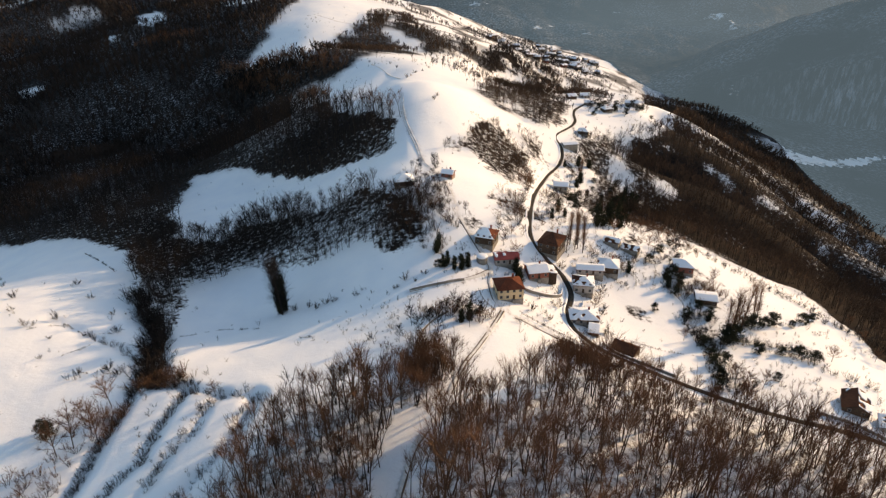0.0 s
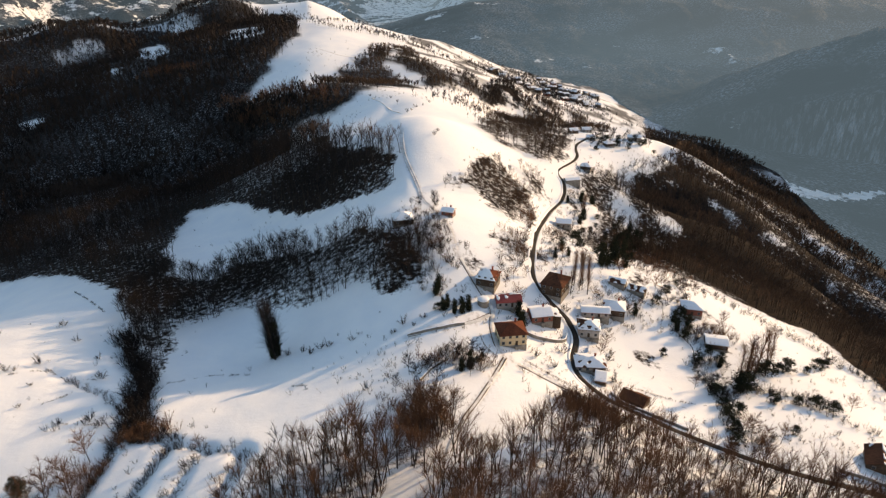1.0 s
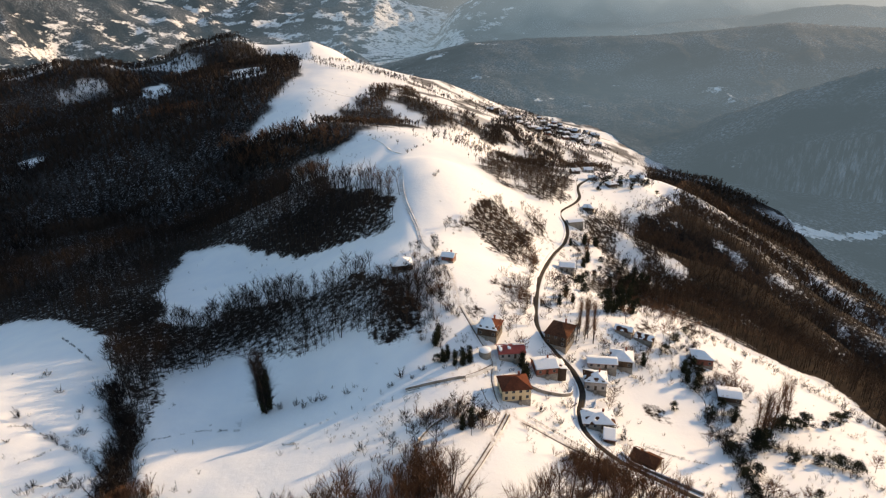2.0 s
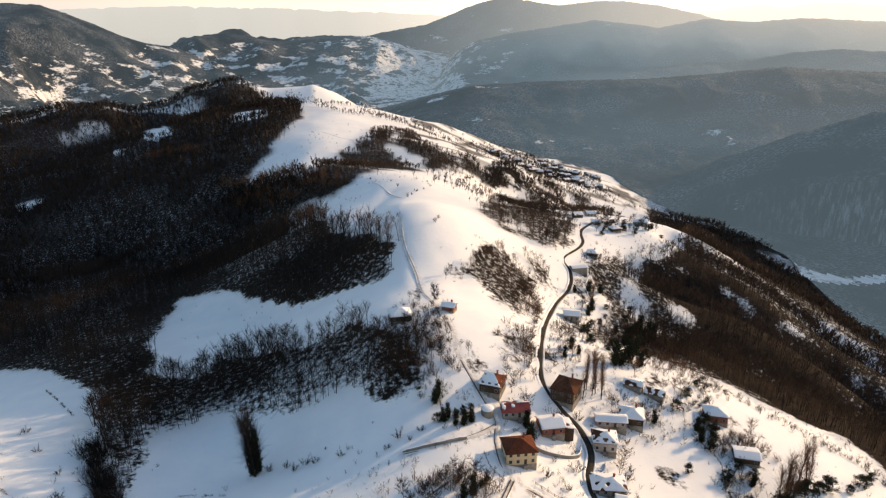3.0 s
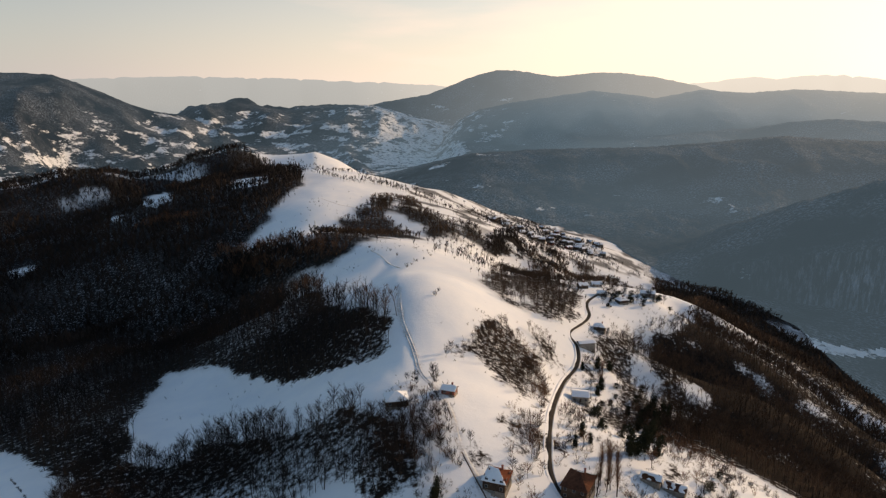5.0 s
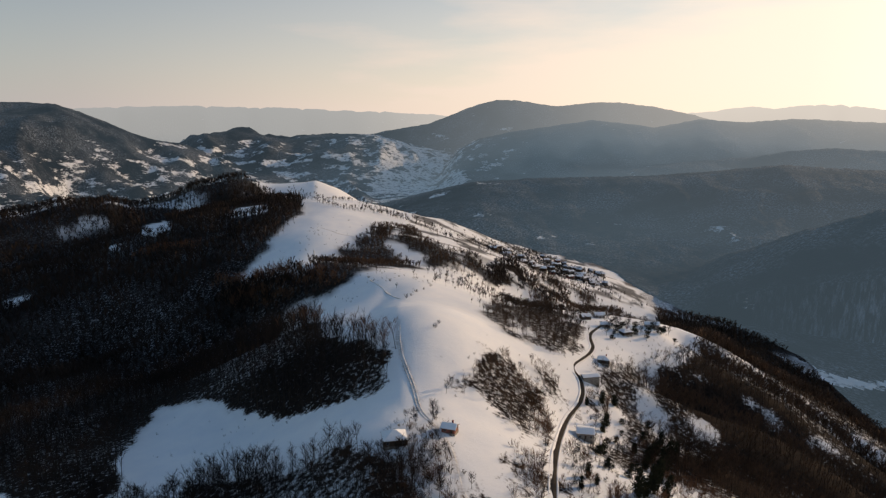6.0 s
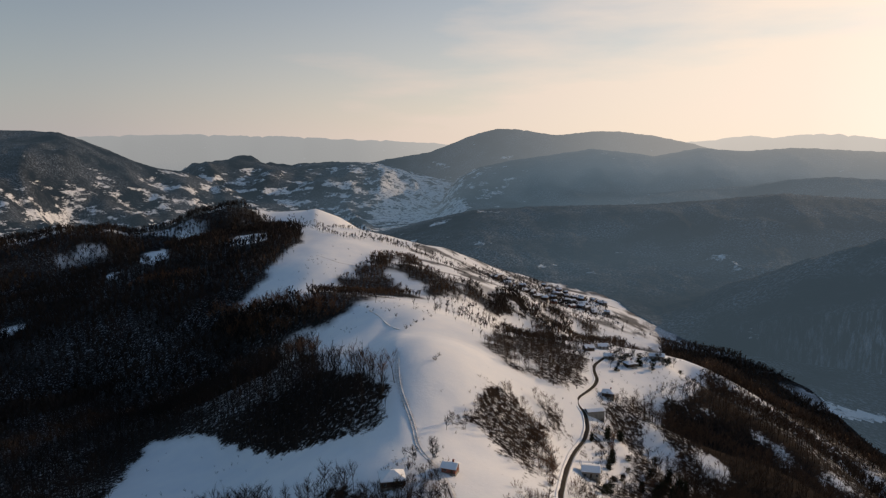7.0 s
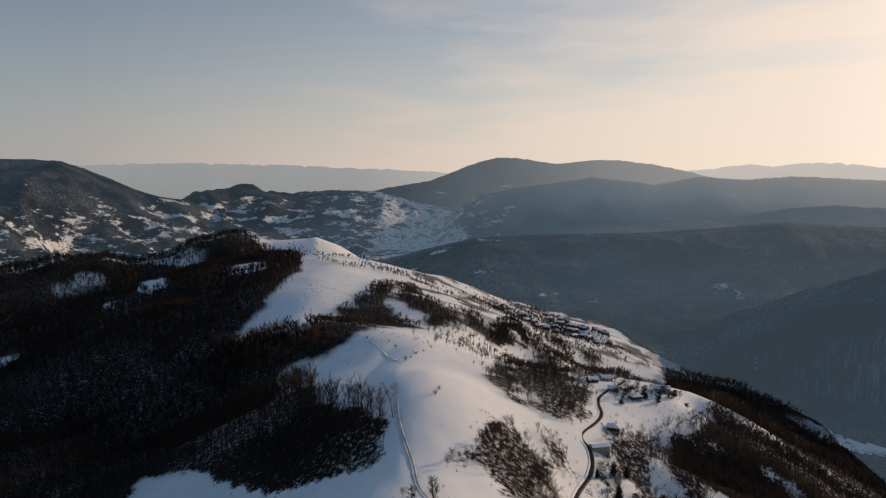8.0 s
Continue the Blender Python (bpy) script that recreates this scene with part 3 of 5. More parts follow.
# the sheet starts under the ground, and overlies the eastern valley to haze it
near_land = land_height(hx, hy)
valley_floor = np.clip((hx - np.interp(hy, [200, 500, 700, 850, 1000, 1200, 1400], [330, 375, 420, 430, 390, 345, 330])) / 25, 0, 1) * np.clip((np.hypot(hx, hy - 72) - 540) / 40, 0, 1)
far_side = np.clip((np.hypot(hx, hy - 72) - 1050) / 1.0, 0, 1)
hz = np.where(far_side > 0, np.where(valley_floor > 0, np.maximum(hz, near_land + 1.5), hz), np.where(valley_floor > 0, near_land - 6 + 7.5 * valley_floor, np.minimum(hz, near_land - 6)))
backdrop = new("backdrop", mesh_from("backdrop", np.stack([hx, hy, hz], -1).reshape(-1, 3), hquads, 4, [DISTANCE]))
hb, hr = np.degrees(np.arctan2(hx - LOOKOUT[0], hy - LOOKOUT[1])), np.hypot(hx - LOOKOUT[0], hy - LOOKOUT[1])
# farmland clearings lie in the valley ahead and round the villages on the left
farmed = 0.20 * np.exp(-(((hb + 2.6) / 5.0) ** 2)) * np.clip((hr - 2300) / 300, 0, 1) * np.clip((4050 - hr) / 200, 0, 1)
west, east = np.clip((-7 - hb) / 5, 0, 1), np.clip((hb - 3) / 6, 0, 1)
farmed = farmed + west * np.interp(hz, [-150, -20, 40, 90], [0.10, 0.08, 0.035, -0.06]) - 0.045 * east * np.clip((hr - 1500) / 200, 0, 1) - 0.02
# fields and a lane on a shelf of the near slope across the valley
farmed = farmed + 0.055 * np.exp(-(((hz + 96 + 10 * value_noise(hx, hy, 120, 3)) / 13) ** 2)) * np.clip((hb - 20) / 3, 0, 1) * (hr > 950) * (hr < 1400) - 0.06 * (hr < 1500)
# haze painted as a glow: it thickens with distance, and more towards the sun
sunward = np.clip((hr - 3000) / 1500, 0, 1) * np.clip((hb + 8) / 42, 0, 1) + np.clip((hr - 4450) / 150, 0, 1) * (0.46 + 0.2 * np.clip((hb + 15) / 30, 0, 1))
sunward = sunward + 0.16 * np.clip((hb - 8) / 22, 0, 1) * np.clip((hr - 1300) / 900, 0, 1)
haze_glow = np.interp(hr, [900, 1250, 1600, 2150, 2450, 2850, 3150, 3600, 4000, 4350, 4500, 4700, 4900], [0.10, 0.19, 0.30, 0.30, 0.52, 0.46, 0.68, 0.64, 0.68, 0.62, 0.76, 0.9, 0.93])
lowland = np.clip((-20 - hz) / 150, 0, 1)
haze_glow = np.where((hr < 1700) & (hb > 5), np.maximum(haze_glow, 0.27), haze_glow)
haze_glow = haze_glow + 0.12 * lowland * np.clip((hr - 1300) / 300, 0, 1) + (0.10 + 0.14 * np.clip((hb - 4) / 10, 0, 1)) * np.clip((hr - 2250) / 500, 0, 1) * lowland
haze_glow = haze_glow * np.where(hr < 4400, 0.25 + 0.75 * np.clip((hb + 15) / 28, 0, 1), 1.0)
attribute(backdrop.data, "haze_glow", haze_glow)
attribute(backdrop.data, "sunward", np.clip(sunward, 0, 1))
farmed = np.where(inside(hx, hy, SUNNY_PATCH), 0.4, farmed)
attribute(backdrop.data, "open_land", farmed)
tagged(backdrop, "wooded mountains behind painted haze, with snowy clearings and far villages", "mountains", kind="structure")


# ---- trees ----
def unit(v):
    return v / (np.linalg.norm(v, axis=-1, keepdims=True) + 1e-9)


def spar(a, b, ra, rb, sides, out_v, out_f):
    """A tapered branch from a to b."""
    d = unit(np.subtract(b, a))
    u = unit(np.cross(d, (0.3, 0.9, 0.2)))
    v = np.cross(d, u)
    k0 = len(out_v)
    for p, r in ((a, ra), (b, rb)):
        for s in range(sides):
            w = 2 * math.pi * s / sides
            out_v.append(np.add(p, r * (math.cos(w) * u + math.sin(w) * v)))
    for s in range(sides):
        n = (s + 1) % sides
        out_f.append((k0 + s, k0 + n, k0 + sides + n))
        if rb > 1e-3:
            out_f.append((k0 + s, k0 + sides + n, k0 + sides + s))


def bare_tree(rng, limbs, twigs, trunk_sides, spread=0.30, low=0.32, twig_width=0.010, rise=0.9, stiff=0.6, girth=1.0):
    """A leafless tree one unit high: the wood of trunk and limbs, and the fine twigs."""
    v, f, tv, tf = [], [], [], []
    bend, stout = rng.normal(0, 0.025, 2), 0.5 + 0.5 * girth
    mid, top = np.array((bend[0], bend[1], 0.45)), np.array((bend[0] * 2.2, bend[1] * 2.2, 0.82))
    spar((0, 0, -0.03), mid, 0.0125 * stout, 0.0085 * stout, trunk_sides, v, f)
    spar(mid, top, 0.0085 * stout, 0.003 * stout, max(3, trunk_sides - 1), v, f)
    trunk_faces = len(f)
    tips = [(mid + (top - mid) * 0.5, top)]
    for k in range(limbs):
        t = low + (0.80 - low) * (k + rng.random()) / limbs
        base = mid * (t / 0.45) if t < 0.45 else mid + (top - mid) * (t - 0.45) / 0.37
        w = k * 2.4 + rng.random() * 0.8
        out = spread * (0.55 + 0.6 * rng.random()) * (1.15 - 0.6 * t)
        tip = base + (math.cos(w) * out, math.sin(w) * out, out * rise * (0.7 + 0.6 * rng.random()) + 0.03)
        spar(base, tip, 0.0048 * girth, 0.0014 * girth, 3, v, f)
        tips.append((base, tip))
    for a, b in tips:
        for k in range(twigs):
            t = 0.25 + 0.75 * rng.random()
            p = a + (b - a) * t
            d = unit(unit(b - a) * stiff + rng.normal(0, 0.6, 3) + (0, 0, 0.45))
            q = p + d * (0.08 + 0.13 * rng.random())
            side = unit(np.cross(d, rng.normal(0, 1, 3))) * twig_width * (0.6 + 0.8 * rng.random())
            n = len(tv)
            tv.extend((p - side * 0.5, p + side * 0.5, q))
            tf.append((n, n + 1, n + 2))
    v, f, tv, tf = np.array(v), np.array(f), np.array(tv).reshape(-1, 3), np.array(tf).reshape(-1, 3)
    verts = np.concatenate([v, tv])
    faces = np.concatenate([f, tf + len(v)])
    return verts, faces, (np.arange(len(faces)) >= trunk_faces).astype(int)


def clump_tree(rng, stems, **kw):
    """A tree with several trunks from one root that lean apart."""
    verts, faces, index, n = [], [], [], 0
    for k in range(stems):
        v, f, i = bare_tree(rng, **kw)
        w, lean, size = k * 6.28 / stems + rng.random(), (rng.uniform(0.05, 0.2) if stems > 1 else rng.uniform(0, 0.06)), rng.uniform(0.72, 1.0)
        v = v * size
        v[:, 0] += math.cos(w) * (0.02 * (stems > 1) + lean * v[:, 2])
        v[:, 1] += math.sin(w) * (0.02 * (stems > 1) + lean * v[:, 2])
        verts.append(v)
        faces.append(f + n)
        index.append(i)
        n += len(v)
    return np.concatenate(verts), np.concatenate(faces), np.concatenate(index)


def far_tree(rng, sprays):
    """A leafless tree for far woods: a thin trunk and a brush of upward sprays."""
    v, f, tv, tf = [], [], [], []
    spar((0, 0, -0.03), (0.02, 0.0, 0.8), 0.016, 0.0, 3, v, f)
    for k in range(sprays):
        w = k * 2.4 + rng.random()
        p = np.array((0.0, 0.0, rng.uniform(0.22, 0.62)))
        q = p + (math.cos(w) * rng.uniform(0.08, 0.26), math.sin(w) * rng.uniform(0.08, 0.26), rng.uniform(0.22, 0.40))
        side = np.array((-math.sin(w + 0.6), math.cos(w + 0.6), rng.uniform(-0.3, 0.3))) * rng.uniform(0.018, 0.045)
        n = len(tv)
        tv.extend((p, q - side, q + side))
        tf.append((n, n + 1, n + 2))
    v, f = np.array(v), np.array(f)
    return np.concatenate([v, np.array(tv)]), np.concatenate([f, np.array(tf) + len(v)]), np.r_[np.zeros(len(f), int), np.ones(len(tf), int)]


def scatter(rng, outline, spacing, keep):
    """Places inside an outline, on a shaken grid."""
    o = np.array(outline, float)
    xs, ys = np.arange(o[:, 0].min(), o[:, 0].max(), spacing), np.arange(o[:, 1].min(), o[:, 1].max(), spacing)
    x, y = (a.ravel() for a in np.meshgrid(xs, ys))
    x, y = x + rng.uniform(-0.55, 0.55, x.shape) * spacing, y + rng.uniform(-0.55, 0.55, y.shape) * spacing
    k = inside(x, y, outline) & wooded(x, y) & keep(x, y) & (np.abs(np.degrees(np.arctan2(x, y + 20))) < 40)
    return x[k], y[k]


def woodland(name, label, places, heights, kinds, mats, rng):
    """All trees of a wood, joined, since nobody could count them."""
    x, y = places
    z = land_height(x, y)
    pick = rng.integers(0, len(kinds), len(x))
    verts, faces, index, n = [], [], [], 0
    for k, (kv, kf, ki) in enumerate(kinds):
        s = np.where(pick == k)[0]
        if not len(s):
            continue
        w, h, broad = rng.uniform(0, 6.28, len(s)), heights[s], rng.uniform(0.85, 1.25, len(s))
        c, sn = np.cos(w) * h * broad, np.sin(w) * h * broad
        vx = kv[None, :, 0] * c[:, None] - kv[None, :, 1] * sn[:, None] + x[s][:, None]
        vy = kv[None, :, 0] * sn[:, None] + kv[None, :, 1] * c[:, None] + y[s][:, None]
        vz = kv[None, :, 2] * h[:, None] + z[s][:, None]
        verts.append(np.stack([vx, vy, vz], -1).reshape(-1, 3))
        faces.append((kf[None] + (n + np.arange(len(s)) * len(kv))[:, None, None]).reshape(-1, 3))
        index.append(np.tile(ki, len(s)))
        n += len(s) * len(kv)
    ob = new(name, mesh_from(name, np.concatenate(verts), np.concatenate(faces), 3, mats, False, np.concatenate(index)))
    return tagged(ob, label, "trees", kind="stuff")


rng = np.random.default_rng(7)
FINE = [clump_tree(rng, k, limbs=12 // k + 3, twigs=27, trunk_sides=4, spread=0.17, low=0.46, twig_width=0.0030, rise=1.8, stiff=1.1, girth=0.8) for k in (1, 1, 2, 1, 3, 2, 1, 2)]
MIDDLING = [clump_tree(rng, k, limbs=8 // k + 2, twigs=23, trunk_sides=3, spread=0.22, low=0.36, twig_width=0.0048, rise=1.3, stiff=1.0, girth=0.9) for k in (1, 1, 2, 1, 2, 1)]
PLAIN = [bare_tree(rng, 5, 16, 3, 0.25, twig_width=0.0075, rise=1.5, stiff=0.95) for _ in range(7)]
FAR = [far_tree(rng, k) for k in (10, 11, 12, 13)]


def near(d0, d1):
    return lambda x, y: (np.hypot(x, y - 40) >= d0) & (np.hypot(x, y - 40) < d1)


def heights_for(places, mean):
    return mean * (1 + 0.22 * fbm(places[0], places[1], 40, 2, 55) + rng.normal(0, 0.13, len(places[0]))).clip(0.5, 1.5)


for outline, spacing, mean, kinds, mats, keep, label in (
    (WOOD_FRONT, 4.3, 17, FINE, [BARK, TWIGS], near(0, 900), "brown leafless oak wood on a snowy slope"),
    # extra dark trees thicken this flank and darken it like the slope's shade
    (WOOD_FRONT, 5.2, 12, PLAIN, [BARK, DARK_TWIGS], lambda x, y: x < -14 + 6 * fbm(x, y, 20, 2, 8), "dense dark trees added to deepen the shade of the wood's flank"),
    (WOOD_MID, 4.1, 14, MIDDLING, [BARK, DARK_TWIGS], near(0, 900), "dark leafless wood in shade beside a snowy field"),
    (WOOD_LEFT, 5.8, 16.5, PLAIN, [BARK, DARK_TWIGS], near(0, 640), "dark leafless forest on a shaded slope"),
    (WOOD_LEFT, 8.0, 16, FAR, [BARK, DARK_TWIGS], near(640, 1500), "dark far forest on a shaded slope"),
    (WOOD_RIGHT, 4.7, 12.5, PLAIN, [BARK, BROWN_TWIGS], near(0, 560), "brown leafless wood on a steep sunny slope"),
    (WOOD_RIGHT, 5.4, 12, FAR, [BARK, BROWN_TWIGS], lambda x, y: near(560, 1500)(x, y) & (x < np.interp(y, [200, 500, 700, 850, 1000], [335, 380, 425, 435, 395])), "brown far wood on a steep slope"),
    (WOOD_KNOLL, 5.2, 10, MIDDLING, [BARK, BROWN_TWIGS], near(0, 900), "leafless thicket on a knoll above the road"),
    (WOOD_NOTCH, 4.0, 7, MIDDLING, [BARK, BROWN_TWIGS], near(0, 900), "leafless scrub on a snowy bank"),
    (WOOD_BANK, 4.5, 8.5, MIDDLING, [BARK, BROWN_TWIGS], near(0, 900), "tangled leafless copse on the bank below the road"),
    (WOOD_SHOULDER, 5.0, 9, FAR, [BARK, BROWN_TWIGS], near(0, 1500), "leafless copses on the shoulder below the far village"),
    (WOOD_BEYOND, 4.6, 10, FAR, [BARK, DARK_TWIGS], near(0, 1500), "dark copse in the hollow behind the snowy dome"),
    (WOOD_FOOT, 4.6, 11, FAR, [BARK, BROWN_TWIGS], near(0, 1500), "brown wood at the foot of the second snowy dome"),
    (WOOD_SADDLE, 4.8, 8.5, FAR, [BARK, BROWN_TWIGS], near(0, 1500), "far leafless scrub beyond the snowy dome"),
):
    places = scatter(rng, outline, spacing, keep)
    if len(places[0]):
        woodland("woodland", label, places, heights_for(places, mean), kinds, mats, rng)


# rust-brown twig colour paints sunlight on the crowns along the woods' brows
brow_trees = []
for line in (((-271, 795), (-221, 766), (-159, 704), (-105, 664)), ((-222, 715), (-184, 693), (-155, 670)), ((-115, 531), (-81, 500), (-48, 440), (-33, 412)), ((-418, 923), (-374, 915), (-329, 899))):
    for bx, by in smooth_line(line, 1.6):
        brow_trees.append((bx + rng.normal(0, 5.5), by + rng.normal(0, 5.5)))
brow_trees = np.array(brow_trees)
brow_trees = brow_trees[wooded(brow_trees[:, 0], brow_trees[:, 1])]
woodland("woodland", "leafless trees along the brow, sunlight put into their rust-brown twigs", (brow_trees[:, 0], brow_trees[:, 1]), rng.uniform(14, 19, len(brow_trees)), PLAIN, [BARK, TWIGS], rng)


# ---- roads ----
def ribbon(name, line, width, lift, mat, crown=0.05, wobble=0.0, seed=1):
    """A strip of road that follows the ground."""
    p = np.array(line)
    d = np.gradient(p, axis=0)
    n = np.stack([d[:, 1], -d[:, 0]], -1) / (np.linalg.norm(d, axis=1, keepdims=True) + 1e-9)
    z = land_height(p[:, 0], p[:, 1])
    z = np.convolve(np.pad(z, 3, mode="edge"), np.ones(7) / 7, "valid") + lift
    across = np.array((-0.5, -0.42, 0, 0.42, 0.5))
    drop = np.array((-0.25, 0, crown, 0, -0.25))
    wide = width * (1 + wobble * value_noise(p[:, 0], p[:, 1], 6, seed))
    v = np.concatenate([np.stack([p[:, 0, None] + n[:, 0, None] * across * wide[:, None], p[:, 1, None] + n[:, 1, None] * across * wide[:, None], z[:, None] + drop], -1)])
    k = np.arange(v.shape[0] * 5).reshape(-1, 5)
    q = np.stack([k[:-1, :-1], k[1:, :-1], k[1:, 1:], k[:-1, 1:]], -1).reshape(-1, 4)[:, ::-1]
    return new(name, mesh_from(name, v.reshape(-1, 3), q, 4, [mat]))


tagged(ribbon("road", ROAD_LINE, 2.8, 0.10, ASPHALT), "dark wet asphalt village road cleared of snow", "road", kind="structure")
for side in (-1, 1):
    p = np.array(ROAD_LINE)
    d = np.gradient(p, axis=0)
    n = np.stack([d[:, 1], -d[:, 0]], -1) / np.linalg.norm(d, axis=1, keepdims=True)
    tagged(ribbon("snow_bank", [tuple(q) for q in p + n * side * 1.75], 0.9, 0.10, SNOW, 0.12, 0.8, 3 + side), "low bank of ploughed snow along the road", "snow bank", kind="structure")
for line in [[q for q in p if q[1] < 335] for p in LANES]:
    tagged(ribbon("lane", line, 2.4, 0.04, SLUSH, 0.03, 0.25), "rutted snowy farm lane with slush", "lane", kind="structure")
    for side in (-0.62, 0.62):
        p = np.array(line)
        d = np.gradient(p, axis=0)
        n = np.stack([d[:, 1], -d[:, 0]], -1) / (np.linalg.norm(d, axis=1, keepdims=True) + 1e-9)
        tagged(ribbon("rut", [tuple(q) for q in p + n * side], 0.42, 0.09, EARTH, 0.0, 0.6, 9), "muddy wheel rut in the snowy lane", "rut", kind="structure")


for side in (-0.7, 0.7):
    p = np.array([q for q in LANES[0] if q[1] > 333])
    d = np.gradient(p, axis=0)
    n = np.stack([d[:, 1], -d[:, 0]], -1) / (np.linalg.norm(d, axis=1, keepdims=True) + 1e-9)
    tagged(ribbon("rut", [tuple(q) for q in p + n * side], 0.5, 0.2, SLUSH, 0.0, 0.6, 9), "faint sledge track in the snow of the dome", "rut", kind="structure")


for path in ([(-170, 925), (-150, 900), (-138, 886), (-119, 882)], [(-160, 828), (-153, 799), (-143, 750), (-136, 707)], [(-70, 648), (-60, 615), (-51, 589), (-39, 556), (-31, 542)]):
    tagged(ribbon("path", smooth_line(path), 1.6, 0.10, SLUSH, 0.02, 0.4, 9), "trodden footpath in the snow of a dome", "path", kind="structure")


# ---- houses ----
def part(name, bm, mat, parent, label=""):
    """Links a bmesh as one mesh object under a thing or a part."""
    me = bpy.data.meshes.new(name)
    bmesh.ops.recalc_face_normals(bm, faces=bm.faces)
    bm.to_mesh(me)
    bm.free()
    me.materials.append(mat)
    ob = new(name, me)
    ob.parent = parent
    if label:
        tagged(ob, label)
    return ob


def box(bm, x0, x1, y0, y1, z0, z1, bevel=0.0):
    r = bmesh.ops.create_cube(bm, size=1.0, matrix=Matrix.Translation(((x0 + x1) / 2, (y0 + y1) / 2, (z0 + z1) / 2)) @ Matrix.Diagonal((x1 - x0, y1 - y0, z1 - z0, 1)))
    if bevel:
        edges = {e for v in r["verts"] for e in v.link_edges}
        bmesh.ops.bevel(bm, geom=list(edges), offset=bevel, segments=1, affect="EDGES")
    return bm


def slab(bm, corners, thick):
    """A sloping plate: its corners, and its thickness downwards."""
    top = [bm.verts.new(c) for c in corners]
    low = [bm.verts.new((c[0], c[1], c[2] - thick)) for c in corners]
    bm.faces.new(top)
    bm.faces.new(low[::-1])
    for k in range(len(top)):
        n = (k + 1) % len(top)
        bm.faces.new((top[k], low[k], low[n], top[n]))
    return bm


def roof_planes(w, d, wall, rise, over, kind):
    """The corners of a roof's slopes, eaves first; the ridge runs along x."""
    x, y, e, t = w / 2 + over, d / 2 + over, wall - 0.15, wall + rise
    if kind == "hip":
        r = max(w - d, 0.8) / 2
        a, b = (-r, 0, t), (r, 0, t)
        return [[(-x, -y, e), (x, -y, e), b, a], [(x, y, e), (-x, y, e), a, b], [(x, -y, e), (x, y, e), b], [(-x, y, e), (-x, -y, e), a]]
    if kind == "shed":
        return [[(-x, -y, e), (x, -y, e), (x, y, t), (-x, y, t)]]
    return [[(-x, -y, e), (x, -y, e), (x, 0, t), (-x, 0, t)], [(x, y, e), (-x, y, e), (-x, 0, t), (x, 0, t)]]


def snow_cover(parent, plane, cover, seed, thick=0.22):
    """A blanket of snow on a roof slope, with holes and ragged edges where it has slid or melted."""
    p = [Vector(c) for c in plane]
    if len(p) == 3:
        p.append(p[2])
    nu = max(4, int((p[1] - p[0]).length / 0.45))
    nv = max(4, int((p[3] - p[0]).length / 0.45))

    def at(u, v):
        return p[0].lerp(p[1], u).lerp(p[3].lerp(p[2], u), v)

    kept = set()
    for i in range(nu):
        for j in range(nv):
            c = at((i + 0.5) / nu, (j + 0.5) / nv)
            patchy = 0.5 + 0.5 * noise.noise(Vector((c.x * 0.45 + seed * 7.3, c.y * 0.45, seed * 3.1))) * 1.5
            if patchy < cover:
                kept.add((i, j))
    made = None
    while kept:
        # each connected patch is a piece of its own
        patch, edge = set(), [kept.pop()]
        while edge:
            i, j = edge.pop()
            patch.add((i, j))
            for q in ((i + 1, j), (i - 1, j), (i, j + 1), (i, j - 1)):
                if q in kept:
                    kept.discard(q)
                    edge.append(q)
        if len(patch) > 5:
            made = snow_patch(parent, at, patch, nu, nv, seed, thick)
    return made


def snow_patch(parent, at, kept, nu, nv, seed, thick):
    bm = bmesh.new()
    tops, lows = {}, {}

    def vert(store, i, j, lift):
        if (i, j) not in store:
            c = at(i / nu, j / nv)
            wob = noise.noise_vector(Vector((c.x * 1.3 + seed, c.y * 1.3, c.z))) * (0.14 if 0 < i < nu and 0 < j < nv else 0.05)
            store[i, j] = bm.verts.new((c.x + wob.x, c.y + wob.y, c.z + lift + abs(wob.z) * 0.4))
        return store[i, j]

    for i, j in kept:
        ring = ((i, j), (i + 1, j), (i + 1, j + 1), (i, j + 1))
        try:
            bm.faces.new([vert(tops, *q, thick) for q in ring])
        except ValueError:
            continue
        for (a, b), (di, dj) in zip(((0, 1), (1, 2), (2, 3), (3, 0)), ((0, -1), (1, 0), (0, 1), (-1, 0))):
            if (i + di, j + dj) not in kept:
                bm.faces.new((vert(tops, *ring[a], thick), vert(lows, *ring[a], 0.02), vert(lows, *ring[b], 0.02), vert(tops, *ring[b], thick)))
    ob = part("snow", bm, SNOW, parent, "settled snow lying on the roof")
    ob.data.polygons.foreach_set("use_smooth", np.ones(len(ob.data.polygons), bool))
    return ob


def window_on(parent, x, y, z, w, h, turn):
    """A framed window set in a wall; turn: the way it faces."""
    bm = box(bmesh.new(), -w / 2 - 0.09, w / 2 + 0.09, -0.06, 0.05, -h / 2 - 0.09, h / 2 + 0.09)
    frame_ob = part("window", bm, PAINT, parent, "small window with a pale painted frame")
    frame_ob.matrix_basis = pose(x, y, z, 0, 0, turn)
    for side in (-1, 1):
        bm = box(bmesh.new(), side * w / 4 - w / 4 + 0.03, side * w / 4 + w / 4 - 0.03, -0.085, -0.055, -h / 2 + 0.03, h / 2 - 0.03)
        part("pane", bm, GLASS, frame_ob)


